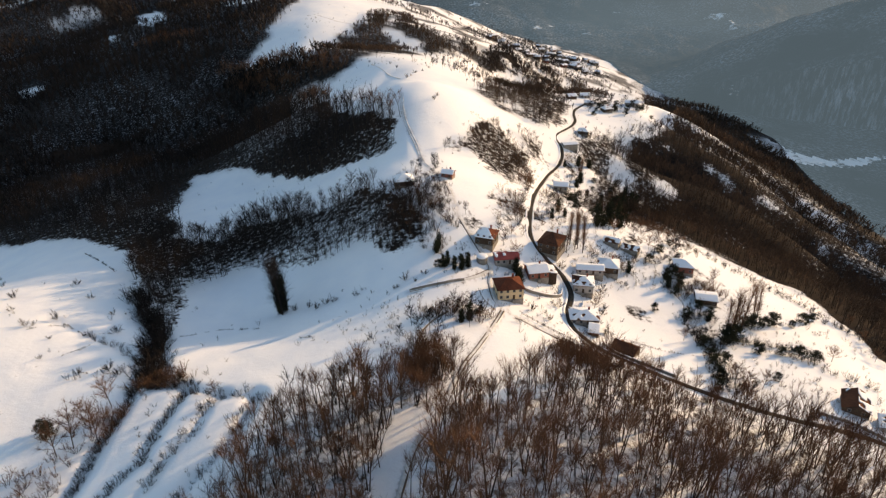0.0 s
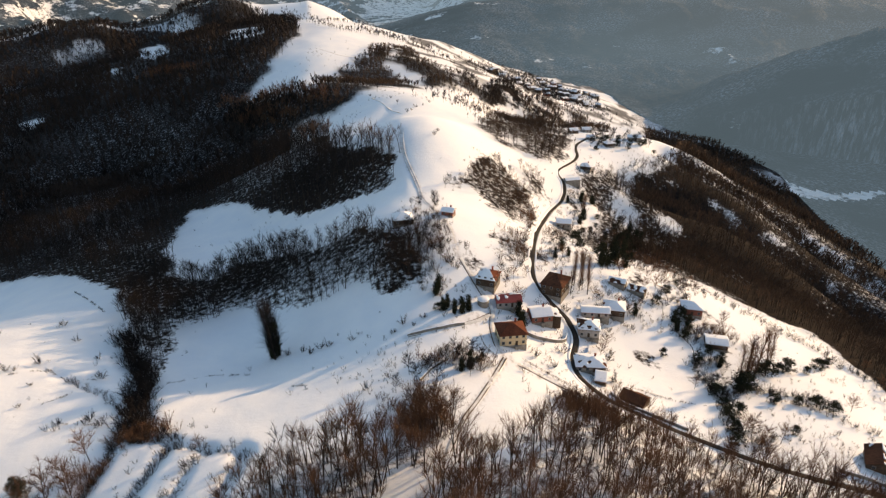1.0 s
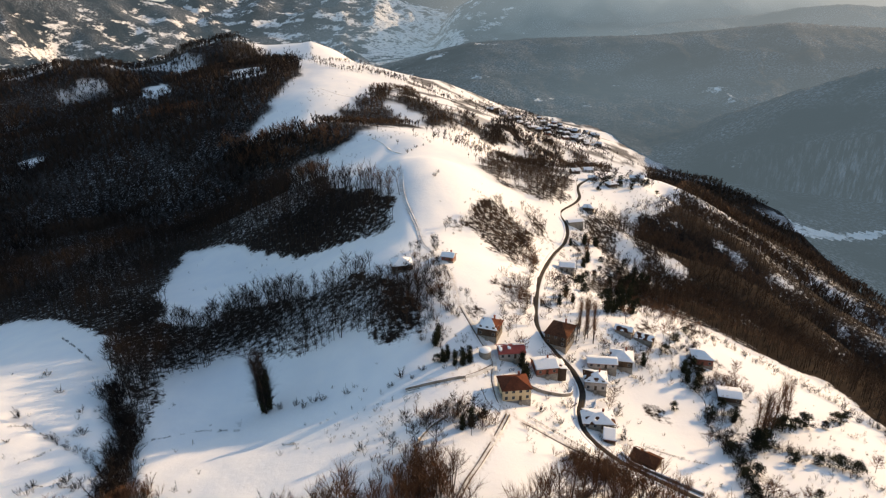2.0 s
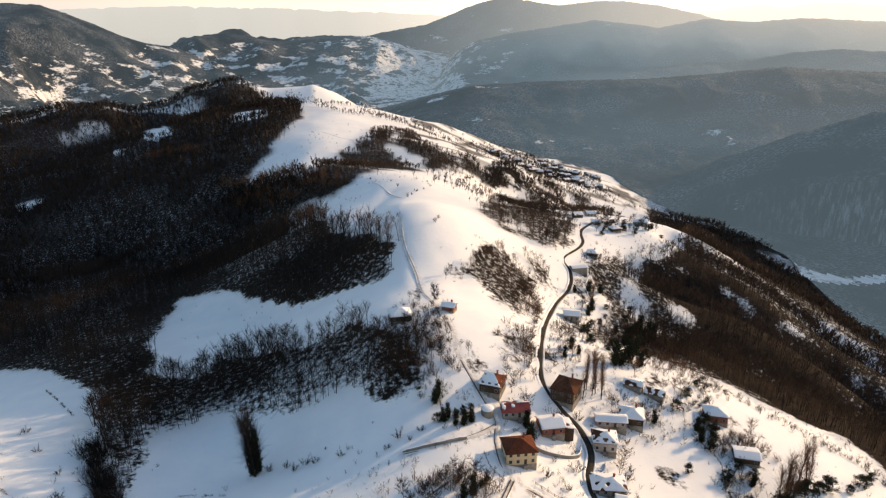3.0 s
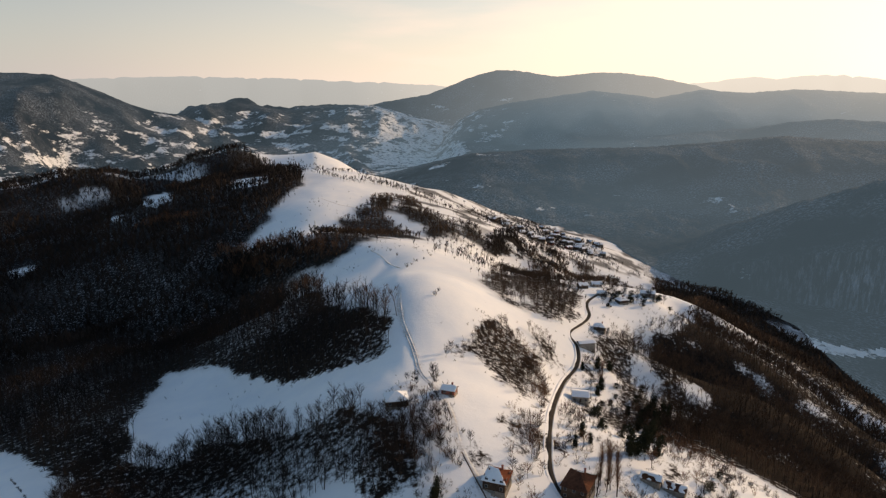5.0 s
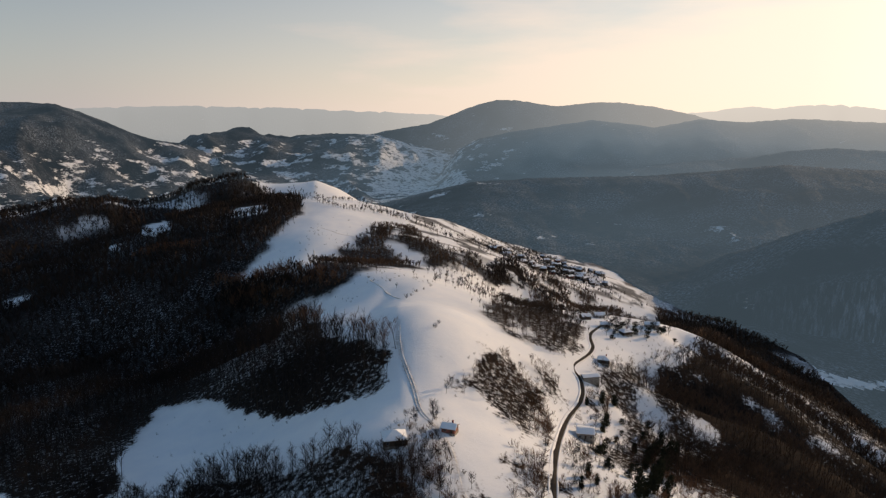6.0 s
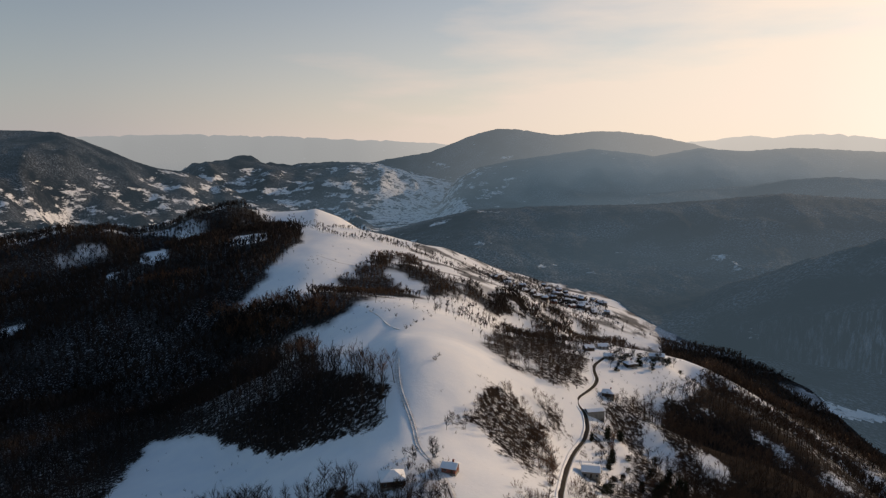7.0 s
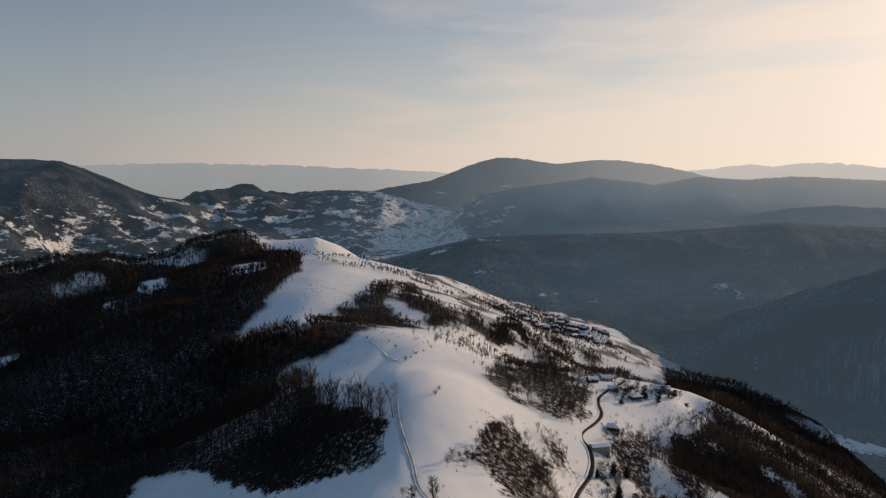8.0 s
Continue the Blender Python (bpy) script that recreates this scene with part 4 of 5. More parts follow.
def house(label, x, y, turn, w, d, wall, rise, walls, tiles, snow=(1, 1, 1, 1), kind="gable", storeys=1, chimney=True, windows=True, over=0.55, base=STONE, lean_to=0, seed=0, name="house", z=None):
    """A village house: walls on a stone base, roof with snow, chimney, windows and door. Its front faces -y before it is turned."""
    wall = wall * 0.88
    rot = Matrix.Rotation(radians(turn), 2)
    corners = [Vector((x, y)) + rot @ Vector((sx * w / 2, sy * d / 2)) for sx in (-1, 1) for sy in (-1, 1)]
    hs = [float(land_height(c.x, c.y)) for c in corners]
    floor_z = (max(hs) + sum(hs) / 4) / 2 if z is None else z
    foot = min(hs) - floor_z - 0.5
    thing = tagged(new(name), label, "house" if name == "house" else name, group="village houses" if name == "house" else "")
    thing.matrix_basis = pose(x, y, floor_z, 0, 0, turn)
    part("base", box(bmesh.new(), -w / 2 - 0.1, w / 2 + 0.1, -d / 2 - 0.1, d / 2 + 0.1, foot, 0.35, 0.05), base, thing)
    bm = box(bmesh.new(), -w / 2, w / 2, -d / 2, d / 2, 0.3, wall)
    if kind == "gable":
        for sx in (-1, 1):
            a = [bm.verts.new((sx * (w / 2 - k), yy, zz)) for k in (0, 0.25) for yy, zz in ((-d / 2, wall - 0.02), (d / 2, wall - 0.02), (0, wall + rise - 0.12))]
            bm.faces.new(a[:3])
            bm.faces.new(a[3:])
            for i, j in ((0, 1), (1, 2), (2, 0)):
                bm.faces.new((a[i], a[j], a[j + 3], a[i + 3]))
    part("wall", bm, walls, thing)
    for k, plane in enumerate(roof_planes(w, d, wall, rise, over, kind)):
        roof = part("roof", slab(bmesh.new(), plane, 0.16), tiles, thing)
        if snow[k % len(snow)] > 0:
            snow_cover(roof, plane, snow[k % len(snow)], seed + k * 1.7)
    if kind != "shed" and not snow[0] >= 1:
        rl = w / 2 + over if kind == "gable" else max(w - d, 0.8) / 2
        part("ridge", box(bmesh.new(), -rl, rl, -0.14, 0.14, wall + rise - 0.1, wall + rise + 0.08, 0.04), tiles, thing)
    if chimney:
        cx, cy = w * 0.18, d * 0.14
        bm = box(bmesh.new(), cx - 0.32, cx + 0.32, cy - 0.32, cy + 0.32, wall, wall + rise + 0.9)
        box(bm, cx - 0.42, cx + 0.42, cy - 0.42, cy + 0.42, wall + rise + 0.85, wall + rise + 1.0)
        part("chimney", bm, BRICK_WALL, thing)
    if windows:
        for s in range(storeys):
            z0 = 1.7 + s * 2.7
            n = max(2, int(w / 2.6))
            for k in range(n):
                if s == 0 and k == n // 2:
                    continue
                window_on(thing, -w / 2 + w * (k + 0.5) / n, -d / 2, z0, 1.0, 1.25, 0)
            m = max(2, int(d / 3.2))
            for k in range(m):
                window_on(thing, w / 2, -d / 2 + d * (k + 0.5) / m, z0, 0.95, 1.2, 90)
                window_on(thing, -w / 2, -d / 2 + d * (k + 0.5) / m, z0, 0.95, 1.2, -90)
        n = max(2, int(w / 2.6))
        dx = -w / 2 + w * (n // 2 + 0.5) / n
        part("door", box(bmesh.new(), dx - 0.5, dx + 0.5, -d / 2 - 0.06, -d / 2 + 0.04, 0.3, 2.4), TIMBER, thing, "brown plank door")
        part("step", box(bmesh.new(), dx - 0.7, dx + 0.7, -d / 2 - 0.9, -d / 2 - 0.1, foot + 0.3, 0.28, 0.03), STONE, thing)
    if lean_to:
        bm = box(bmesh.new(), w / 2, w / 2 + lean_to, -d / 2 + 0.4, d / 2 - 1.2, foot, wall * 0.55)
        annex = part("annex", bm, TIMBER, thing, "timber lean-to shed")
        plane = [(w / 2 + lean_to + 0.4, -d / 2, wall * 0.55), (w / 2 + lean_to + 0.4, d / 2 - 0.8, wall * 0.55), (w / 2, d / 2 - 0.8, wall * 0.8), (w / 2, -d / 2, wall * 0.8)]
        part("annex_roof", slab(bmesh.new(), plane, 0.12), tiles, annex)
        snow_cover(annex, plane, 0.8, seed + 9)
    return thing


house("two-storey cream house with a bare red tiled hip roof", 27.5, 233, 8, 10.8, 9.5, 6.2, 2.6, CREAM, TILE, (0,), "hip", 2, seed=1)
house("low pink house with a red metal roof edged with snow", 28.5, 258.5, 6, 10.5, 7, 3.6, 1.5, WHITEWASH, RED_SHEET, (0.2, 0.5), "gable", 1, seed=2, chimney=False)
house("brown timber house, one roof slope snowy, one tiled", 20.5, 270.5, -20, 8.5, 9.5, 4.6, 2.6, TIMBER, TILE, (0.75, 0.4, 0.05, 0.85), "hip", 2, seed=3)
house("tall brown barn house with an old tiled roof", 53, 280, -28, 10, 12.5, 6.4, 3.6, TIMBER, OLD_TILE, (0.05, 0.3, 0.12, 0.0), "hip", 2, seed=4)
house("red brick house under a blanket of snow beside the road", 42.5, 255.5, 10, 9, 8.5, 3.8, 1.6, BRICK_WALL, OLD_TILE, (1.2, 1.2), "gable", 1, seed=5, lean_to=4)
house("long low shed with an unbroken snow roof", 70.5, 270.5, -6, 12.5, 5.5, 3.2, 1.2, WHITEWASH, RED_SHEET, (1.3, 1.3), "gable", 1, seed=6, chimney=False)
house("whitewashed house with a patchy snow roof", 64.5, 256, -8, 9, 8.5, 5.0, 2.0, WHITEWASH, OLD_TILE, (0.74, 0.9, 0.9, 0.55), "hip", 2, seed=7)
house("timber house with a snowy pyramid roof", 81, 276.5, -12, 9.5, 9, 4.2, 2.4, TIMBER, OLD_TILE, (1.0, 1.2, 1.2, 0.72), "hip", 1, seed=8)
house("low house by the road bend, its roof half snowed", 59.5, 228.5, -4, 11.5, 8.5, 3.4, 1.6, STONE, OLD_TILE, (0.68, 0.8, 0.6, 0.7), "hip", 1, seed=9)
house("small snow-roofed outbuilding beside a bare house", 62, 219, -15, 4.2, 5.5, 2.3, 0.7, TIMBER, RED_SHEET, (1.2,), "shed", 1, False, False, 0.35, seed=10, name="outbuilding")
house("low barn with a bare dark brown roof", 72, 206.5, -40, 9, 6, 2.4, 1.8, TIMBER, OLD_TILE, (0.02, 0.25), "gable", 1, False, False, seed=11, name="barn")
house("pink brick house under a smooth snow roof", 124.5, 292.5, -12, 9.5, 8.5, 4.4, 2.0, BRICK_WALL, OLD_TILE, (1.2, 1.2, 1.2, 1.0), "hip", 1, seed=12, chimney=False)
house("brown cottage with a flat snowy roof among shrubs", 127, 265, -14, 9.5, 8, 3.4, 1.0, TIMBER, OLD_TILE, (1.2, 1.2), "gable", 1, seed=13, chimney=False)
house("ruined shed with a broken snowy roof", 88.5, 301, -28, 8, 6, 2.6, 1.3, STONE, OLD_TILE, (0.62, 0.66), "gable", 1, False, False, seed=14, name="shed")
house("ruined shed with a collapsed patchy roof", 98, 298.5, -28, 8.5, 6, 2.4, 1.2, STONE, OLD_TILE, (0.5, 0.6), "gable", 1, False, False, seed=15, name="shed")
house("dark gabled farmhouse with a snowy roof by the road", 147.5, 178, 62, 10, 8.5, 3.0, 2.2, TIMBER, OLD_TILE, (0.55, 0.2), "gable", 1, seed=16, chimney=False)
house("snowy outbuilding beside the dark farmhouse", 154, 169, 62, 7, 5, 2.2, 1.0, WHITEWASH, OLD_TILE, (1.1, 0.8), "gable", 1, False, False, seed=17, name="outbuilding")
house("stone farmhouse with a broad snowy pyramid roof", -20.5, 315, 12, 9.5, 8.5, 3.4, 2.5, TIMBER, OLD_TILE, (1.1, 1.2, 1.2, 0.9), "hip", 1, seed=18, chimney=False)
house("small red brick hut under thick snow", 2.8, 325, -18, 6, 5.2, 2.8, 1.4, BRICK_WALL, TILE, (0.95, 0.8), "gable", 1, seed=19)
house("grey house with a flat snowy roof below the road", 77, 393, -10, 9, 8.5, 4.0, 1.5, STONE, OLD_TILE, (1.2, 1.2), "gable", 1, seed=20, chimney=False)
house("small snowed-in house at the road bend", 112, 500, -20, 8, 7, 3.4, 1.7, TIMBER, OLD_TILE, (1.0, 1.0, 1.0, 0.8), "hip", 1, seed=21)
house("long snow-roofed shed beside the road", 95, 466, 12, 11, 5, 2.6, 1.0, STONE, OLD_TILE, (1.2, 1.2), "gable", 1, False, False, seed=22, name="shed")
house("white house on the edge of the snowy spur", 176, 598, -12, 12, 8, 4, 1.6, WHITEWASH, OLD_TILE, (1.2, 1.2), "gable", 1, seed=23, chimney=False)
house("snowy cottage on the spur", 146, 570, 20, 8, 7, 3.2, 1.6, TIMBER, OLD_TILE, (0.8, 1.0, 0.9, 0.9), "hip", 1, seed=24)
house("dark cottage with a patchy snow roof", 133, 585, -10, 8, 7, 3.2, 1.6, STONE, OLD_TILE, (0.9, 0.7), "gable", 1, seed=25)
house("dark cottage beside the upper road", 122, 612, 15, 8, 7, 3.4, 1.8, TIMBER, OLD_TILE, (0.9, 0.8), "gable", 1, seed=26)
house("white cottage beside the upper road", 138, 628, 5, 9, 7, 3.4, 1.8, WHITEWASH, OLD_TILE, (1.1, 0.9), "gable", 1, seed=27)

# the farther village on the ridge's shoulder: small houses, each its own
vr = random.Random(5)
for k in range(46):
    t = k / 45
    cx, cy = 95 + 185 * t + vr.uniform(-40, 40), 1090 + 130 * math.sin(t * 2.6) + vr.uniform(-110, 100)
    wall_mat = vr.choice((WHITEWASH, TIMBER, STONE, TIMBER, BRICK_WALL))
    house("small far village house with a snowy roof", cx, cy, vr.uniform(-40, 40), vr.uniform(8, 12), vr.uniform(7, 9), vr.uniform(3.5, 6), 2.0, wall_mat,
          OLD_TILE, (1.0, 0.8), "gable", 1, False, False, seed=40 + k)


def round_tank(x, y):
    """A squat round silo capped with snow."""
    z = float(land_height(x, y))
    thing = tagged(new("silo"), "squat round stone silo capped with snow", "silo")
    thing.matrix_basis = pose(x, y, z)
    bm = bmesh.new()
    bmesh.ops.create_cone(bm, cap_ends=True, segments=20, radius1=2.5, radius2=2.4, depth=3.4, matrix=Matrix.Translation((0, 0, 1.2)))
    part("drum", bm, STONE, thing)
    bm = bmesh.new()
    bmesh.ops.create_uvsphere(bm, u_segments=20, v_segments=8, radius=2.6, matrix=Matrix.Translation((0, 0, 2.9)) @ Matrix.Diagonal((1, 1, 0.35, 1)))
    part("snow", bm, SNOW, thing, "domed cap of snow")


round_tank(17.5, 255)


# ---- walls and fences ----
def stone_wall(line, height, width, label):
    p = np.array(smooth_line(line, 1.5))
    d = np.gradient(p, axis=0)
    n = np.stack([d[:, 1], -d[:, 0]], -1) / (np.linalg.norm(d, axis=1, keepdims=True) + 1e-9)
    z = land_height(p[:, 0], p[:, 1])
    top = z + height + 0.15 * value_noise(p[:, 0], p[:, 1], 2.0, 8)
    prof = [(-0.5, z - 0.4), (-0.45, top), (0.45, top), (0.5, z - 0.4)]
    v = np.stack([np.stack([p[:, 0] + n[:, 0] * a * width, p[:, 1] + n[:, 1] * a * width, zz], -1) for a, zz in prof], 1)
    k = np.arange(len(p) * 4).reshape(-1, 4)
    q = np.stack([k[:-1, :-1], k[1:, :-1], k[1:, 1:], k[:-1, 1:]], -1).reshape(-1, 4)
    wall = tagged(new("garden_wall", mesh_from("garden_wall", v.reshape(-1, 3), q, 4, [STONE], False)), label, "wall")
    sv = np.stack([np.stack([p[:, 0] + n[:, 0] * a * width, p[:, 1] + n[:, 1] * a * width, top + h], -1) for a, h in ((-0.5, 0.01), (-0.25, 0.16), (0.25, 0.16), (0.5, 0.01))], 1)
    cap = new("snow", mesh_from("wall_snow", sv.reshape(-1, 3), q, 4, [SNOW]))
    cap.parent = wall


for line, h, label in (
    ([(34, 243), (38, 240.5), (45, 241), (52, 245), (54, 250)], 1.5, "curved stone terrace wall capped with snow"),
    ([(-14, 231.5), (-1, 235), (9, 239)], 1.2, "stone field wall along a snowy lane"),
    ([(64, 210), (67, 203), (75, 197), (86, 189)], 1.2, "stone wall beside the road"),
    ([(57, 236), (61, 240), (63, 246)], 1.0, "low stone yard wall"),
    ([(130, 172), (140, 168), (152, 160)], 1.2, "stone wall before the farmhouse"),
    ([(2, 214), (-4, 207), (-8, 199)], 1.0, "tumbled stone wall among bare trees"),
):
    stone_wall(line, h, 0.6, label)


def fence(line, label, gap=2.4):
    """Posts and two rails."""
    p = smooth_line(line, gap)
    thing = tagged(new("fence"), label, "fence")
    x0, y0 = p[0]
    z0 = float(land_height(x0, y0))
    thing.matrix_basis = pose(x0, y0, z0)
    post = box(bmesh.new(), -0.08, 0.08, -0.08, 0.08, -0.4, 1.3, 0.02)
    first = part("post", post, TIMBER, thing)
    places = [Vector((a - x0, b - y0, float(land_height(a, b)) - z0)) for a, b in p]
    for c in places[1:]:
        o = new("post", first.data)
        o.parent = thing
        o.matrix_basis = Matrix.Translation(c)
    for a, b in zip(places, places[1:]):
        for h in (0.5, 1.05):
            bm = bmesh.new()
            m = (b - a).to_track_quat("X", "Z").to_matrix().to_4x4()
            bmesh.ops.create_cube(bm, size=1.0, matrix=Matrix.Translation((a + b) / 2 + Vector((0, 0, h))) @ m @ Matrix.Diagonal(((b - a).length, 0.06, 0.12, 1)))
            part("rail", bm, TIMBER, thing)


fence([(21, 218), (17, 224), (15, 232)], "weathered timber fence along a lane")
fence([(32, 220), (42, 213), (52, 206)], "weathered timber fence above the bare wood")
fence([(108, 276), (114, 262), (112, 250)], "weathered timber fence beside a hedge")
fence([(-9, 300), (-3, 288), (4, 278)], "weathered timber fence beside the upper lane")


# ---- single trees, shrubs and hedges ----
def tree_meshes(kind, split):
    """The trunk and the crown of a tree, as two meshes."""
    v, f, i = kind
    out = []
    for k, m in ((0, split[0]), (1, split[1])):
        ff = f[i == k]
        used, inv = np.unique(ff, return_inverse=True)
        out.append(mesh_from("tree", v[used], inv.reshape(-1, 3), 3, [m], False))
    return out


def make_tree(name, meshes, x, y, height, turn, broad, label, category, group, crown="crown"):
    thing = tagged(new(name), label, category, group)
    thing.matrix_basis = pose(x, y, float(land_height(x, y)) - 0.1, 0, 0, turn) @ Matrix.Diagonal((height * broad, height * broad, height, 1))
    for part_name, me in zip(("trunk", crown), meshes):
        o = new(part_name, me)
        o.parent = thing
    return thing


pr = random.Random(11)
trng = np.random.default_rng(21)
SINGLE = [tree_meshes(bare_tree(trng, 16, 40, 5, 0.34, 0.22, 0.006), (BARK, TWIGS)) for _ in range(5)]
DARK_SINGLE = [tree_meshes(bare_tree(trng, 15, 36, 5, 0.32, 0.25, 0.007), (BARK, DARK_TWIGS)) for _ in range(4)]
POPLAR = [tree_meshes(bare_tree(trng, 26, 20, 5, 0.05, 0.08, 0.0024, 4.2, girth=0.7), (BARK, TWIGS)) for _ in range(3)]

FLAME = [tree_meshes(bare_tree(trng, 30, 22, 5, 0.06, 0.06, 0.0026, 2.3, girth=0.8), (BARK, DARK_TWIGS)) for _ in range(2)]


def leafy(rng, clumps, leaves, wide, low):
    """A dense evergreen one unit high: short stem and many leaf sprays, uneven in outline."""
    v, f = [], []
    spar((0, 0, -0.05), (0.02, 0.01, 0.75), 0.035, 0.008, 5, v, f)
    n_stem, tv, tf = len(f), [], []
    for k in range(clumps):
        t = low + (0.95 - low) * rng.random()
        w, r = rng.uniform(0, 6.28), wide * math.sin(math.pi * min(0.98, 0.15 + 0.8 * t)) * rng.uniform(0.35, 1.05)
        c = np.array((math.cos(w) * r, math.sin(w) * r, t))
        spar((0, 0, t * 0.75), c, 0.012, 0.004, 3, v, f)
        for q in range(leaves):
            p = c + rng.normal(0, 1, 3) * (0.085, 0.085, 0.07)
            a, b = unit(rng.normal(0, 1, 3)) * 0.075, unit(rng.normal(0, 1, 3)) * 0.05
            n = len(tv)
            tv.extend((p - a, p + b, p + a))
            tf.append((n, n + 1, n + 2))
    v, f = np.array(v), np.array(f)
    return np.concatenate([v, np.array(tv)]), np.concatenate([f, np.array(tf) + len(v)]), np.r_[np.zeros(len(f), int), np.ones(len(tf), int)]


def shrubby(rng, stems, twigs, width):
    """A leafless shrub one unit high with many stems from the ground."""
    v, f, tv, tf = [], [], [], []
    for k in range(stems):
        w, r = rng.uniform(0, 6.28), rng.uniform(0.1, 0.55)
        a = np.array((math.cos(w) * 0.08, math.sin(w) * 0.08, -0.05))
        b = np.array((math.cos(w) * r, math.sin(w) * r, rng.uniform(0.35, 0.9)))
        spar(a, b, 0.013, 0.0, 3, v, f)
        for q in range(twigs):
            p = a + (b - a) * rng.uniform(0.3, 1)
            d = unit((b - a) * 0.8 + rng.normal(0, 0.5, 3) + (0, 0, 0.3))
            s = unit(np.cross(d, rng.normal(0, 1, 3))) * width
            n = len(tv)
            tv.extend((p - s, p + s, p + d * rng.uniform(0.15, 0.32)))
            tf.append((n, n + 1, n + 2))
    v, f = np.array(v), np.array(f)
    return np.concatenate([v, np.array(tv)]), np.concatenate([f, np.array(tf) + len(v)]), np.r_[np.zeros(len(f), int), np.ones(len(tf), int)]


EVER_KINDS = [leafy(trng, 34, 22, 0.42, 0.08) for _ in range(4)]
LOW_EVER = [leafy(trng, 9, 11, 0.45, 0.08) for _ in range(4)]
EVER = [tree_meshes(k, (BARK, EVERGREEN)) for k in EVER_KINDS]
IVY = [tree_meshes(leafy(trng, 46, 20, 0.20, 0.05), (BARK, EVERGREEN)) for _ in range(2)]
SHRUB_KINDS = [shrubby(trng, 7, 13, 0.009) for _ in range(5)]
LOW_SHRUB = [shrubby(trng, 4, 9, 0.013) for _ in range(6)]
SHRUB = [tree_meshes(shrubby(trng, 10, 26, 0.009), (BARK, DARK_TWIGS)) for _ in range(5)]


def plant(places, name, meshes, tall, label, category, group, broad=(0.85, 1.2), crown="crown"):
    for x, y in places:
        make_tree(name, pr.choice(meshes), x, y, pr.uniform(*tall), pr.uniform(0, 360), pr.uniform(*broad), label, category, group, crown)


plant([(-117, 151), (-114, 157), (-110, 153), (-150, 163), (-114, 171), (-121, 148), (-118, 161)], "tree", SINGLE, (11, 15), "broad leafless oak on a snowy terrace", "tree", "oaks on the terraces")
plant([(-77, 170)], "tree", SINGLE, (6.5, 7), "small round leafless fruit tree in snow", "tree", "")
plant([(1, 210), (-9, 198), (-5, 202), (4, 220), (-24, 163), (10, 203), (-2, 196), (-12, 204), (6, 214), (-16, 192)], "tree", DARK_SINGLE, (7, 11), "dark gnarled leafless tree by the lane", "tree", "trees by the lane")
plant([(7, 206), (10, 209)], "tree", IVY, (6, 8), "ivy-covered dark tree beside the lane", "tree", "", (0.6, 0.8))
plant([(-133, 161), (-130, 158)], "evergreen", EVER, (5, 7), "dark evergreen in a snowy field corner", "tree", "")
plant([(-73, 244), (-71.5, 245.5)], "poplar", IVY, (19, 23), "tall ivy-clad poplar in a shaded snow field", "tree", "", (0.28, 0.36))
plant([(-73.6, 245), (-70.5, 246), (-72, 243), (-74.6, 246.5)], "poplar", FLAME, (27, 32), "tall bare poplar in a shaded snow field", "tree", "poplars in the field", (1.0, 1.5))
plant([(122, 229), (125, 231), (127, 233), (129, 235), (132, 237), (141, 244), (144, 247)], "poplar", POPLAR, (22, 29), "tall slim bare poplar in a row", "tree", "row of poplars")
plant([(122, 227), (126, 229.5), (121, 224), (140, 242)], "evergreen", EVER, (7, 11), "dark ivy thicket at the poplars' feet", "tree", "", (0.9, 1.2))
plant([(66, 287), (70, 286), (61, 283), (68, 289)], "poplar", POPLAR, (20, 25), "tall bare poplar beside the village road", "tree", "village poplars")
plant([(15, 215), (13, 213), (1, 248), (5, 250), (9, 249), (8, 254), (-2, 248), (11, 256)], "evergreen", EVER, (2.6, 4.4), "rounded dark evergreen beside the lane", "tree", "evergreens by the lane", (0.8, 1.1))
plant([(113, 250), (98, 252), (110, 222), (106, 201), (100, 183), (124, 251), (142, 247), (153, 249), (163, 250), (173, 259), (185, 269), (131, 217), (140, 216), (147, 215), (152, 212),
       (126, 192), (112, 206), (117, 286), (117, 275), (127, 323), (117, 308), (107, 293), (119, 281), (113, 268), (121, 258), (109, 212), (104, 193), (178, 262), (136, 243), (148, 247)],
      "evergreen", EVER, (3.2, 7), "dark evergreen shrub on a snowy slope", "shrub", "evergreen shrubs", (0.9, 1.4))
plant([(111, 184), (108, 188), (117, 185), (108, 192), (67, 241), (71, 249), (202, 254), (191, 229), (207, 274), (162, 216), (96, 285), (88, 277), (28.5, 272), (34, 262), (33, 280), (103, 226),
       (97, 432), (114, 383), (122, 398), (112, 401), (88, 440), (64, 335), (62, 314), (72, 308), (104, 305), (110, 306), (117, 312), (47, 262), (86, 283), (74, 283), (92, 312), (40, 285), (36, 292), (150, 260), (133, 276), (139, 286)],
      "tree", SINGLE, (6, 10), "leafless garden tree in snow", "tree", "garden trees")
plant([(-2, 302), (1, 305), (-12, 328), (-9, 316), (-12, 311), (-16, 306), (4, 377), (1, 370), (7, 381), (-5, 342), (-17, 335), (-1, 290), (-5, 286), (11, 289), (-8, 300), (-3, 313), (-6, 322), (-1, 283)],
      "tree", DARK_SINGLE, (4, 8), "small dark leafless tree beside the upper lane", "tree", "trees by the upper lane")
plant([(-6, 432), (-4, 439), (35, 443), (-30, 547), (-49, 617), (-74, 664), (-18, 581), (-13, 599), (-24, 570), (-27, 556)], "shrub", SHRUB, (2.5, 4), "lone dark shrub on the snowy dome", "shrub", "shrubs on the dome")
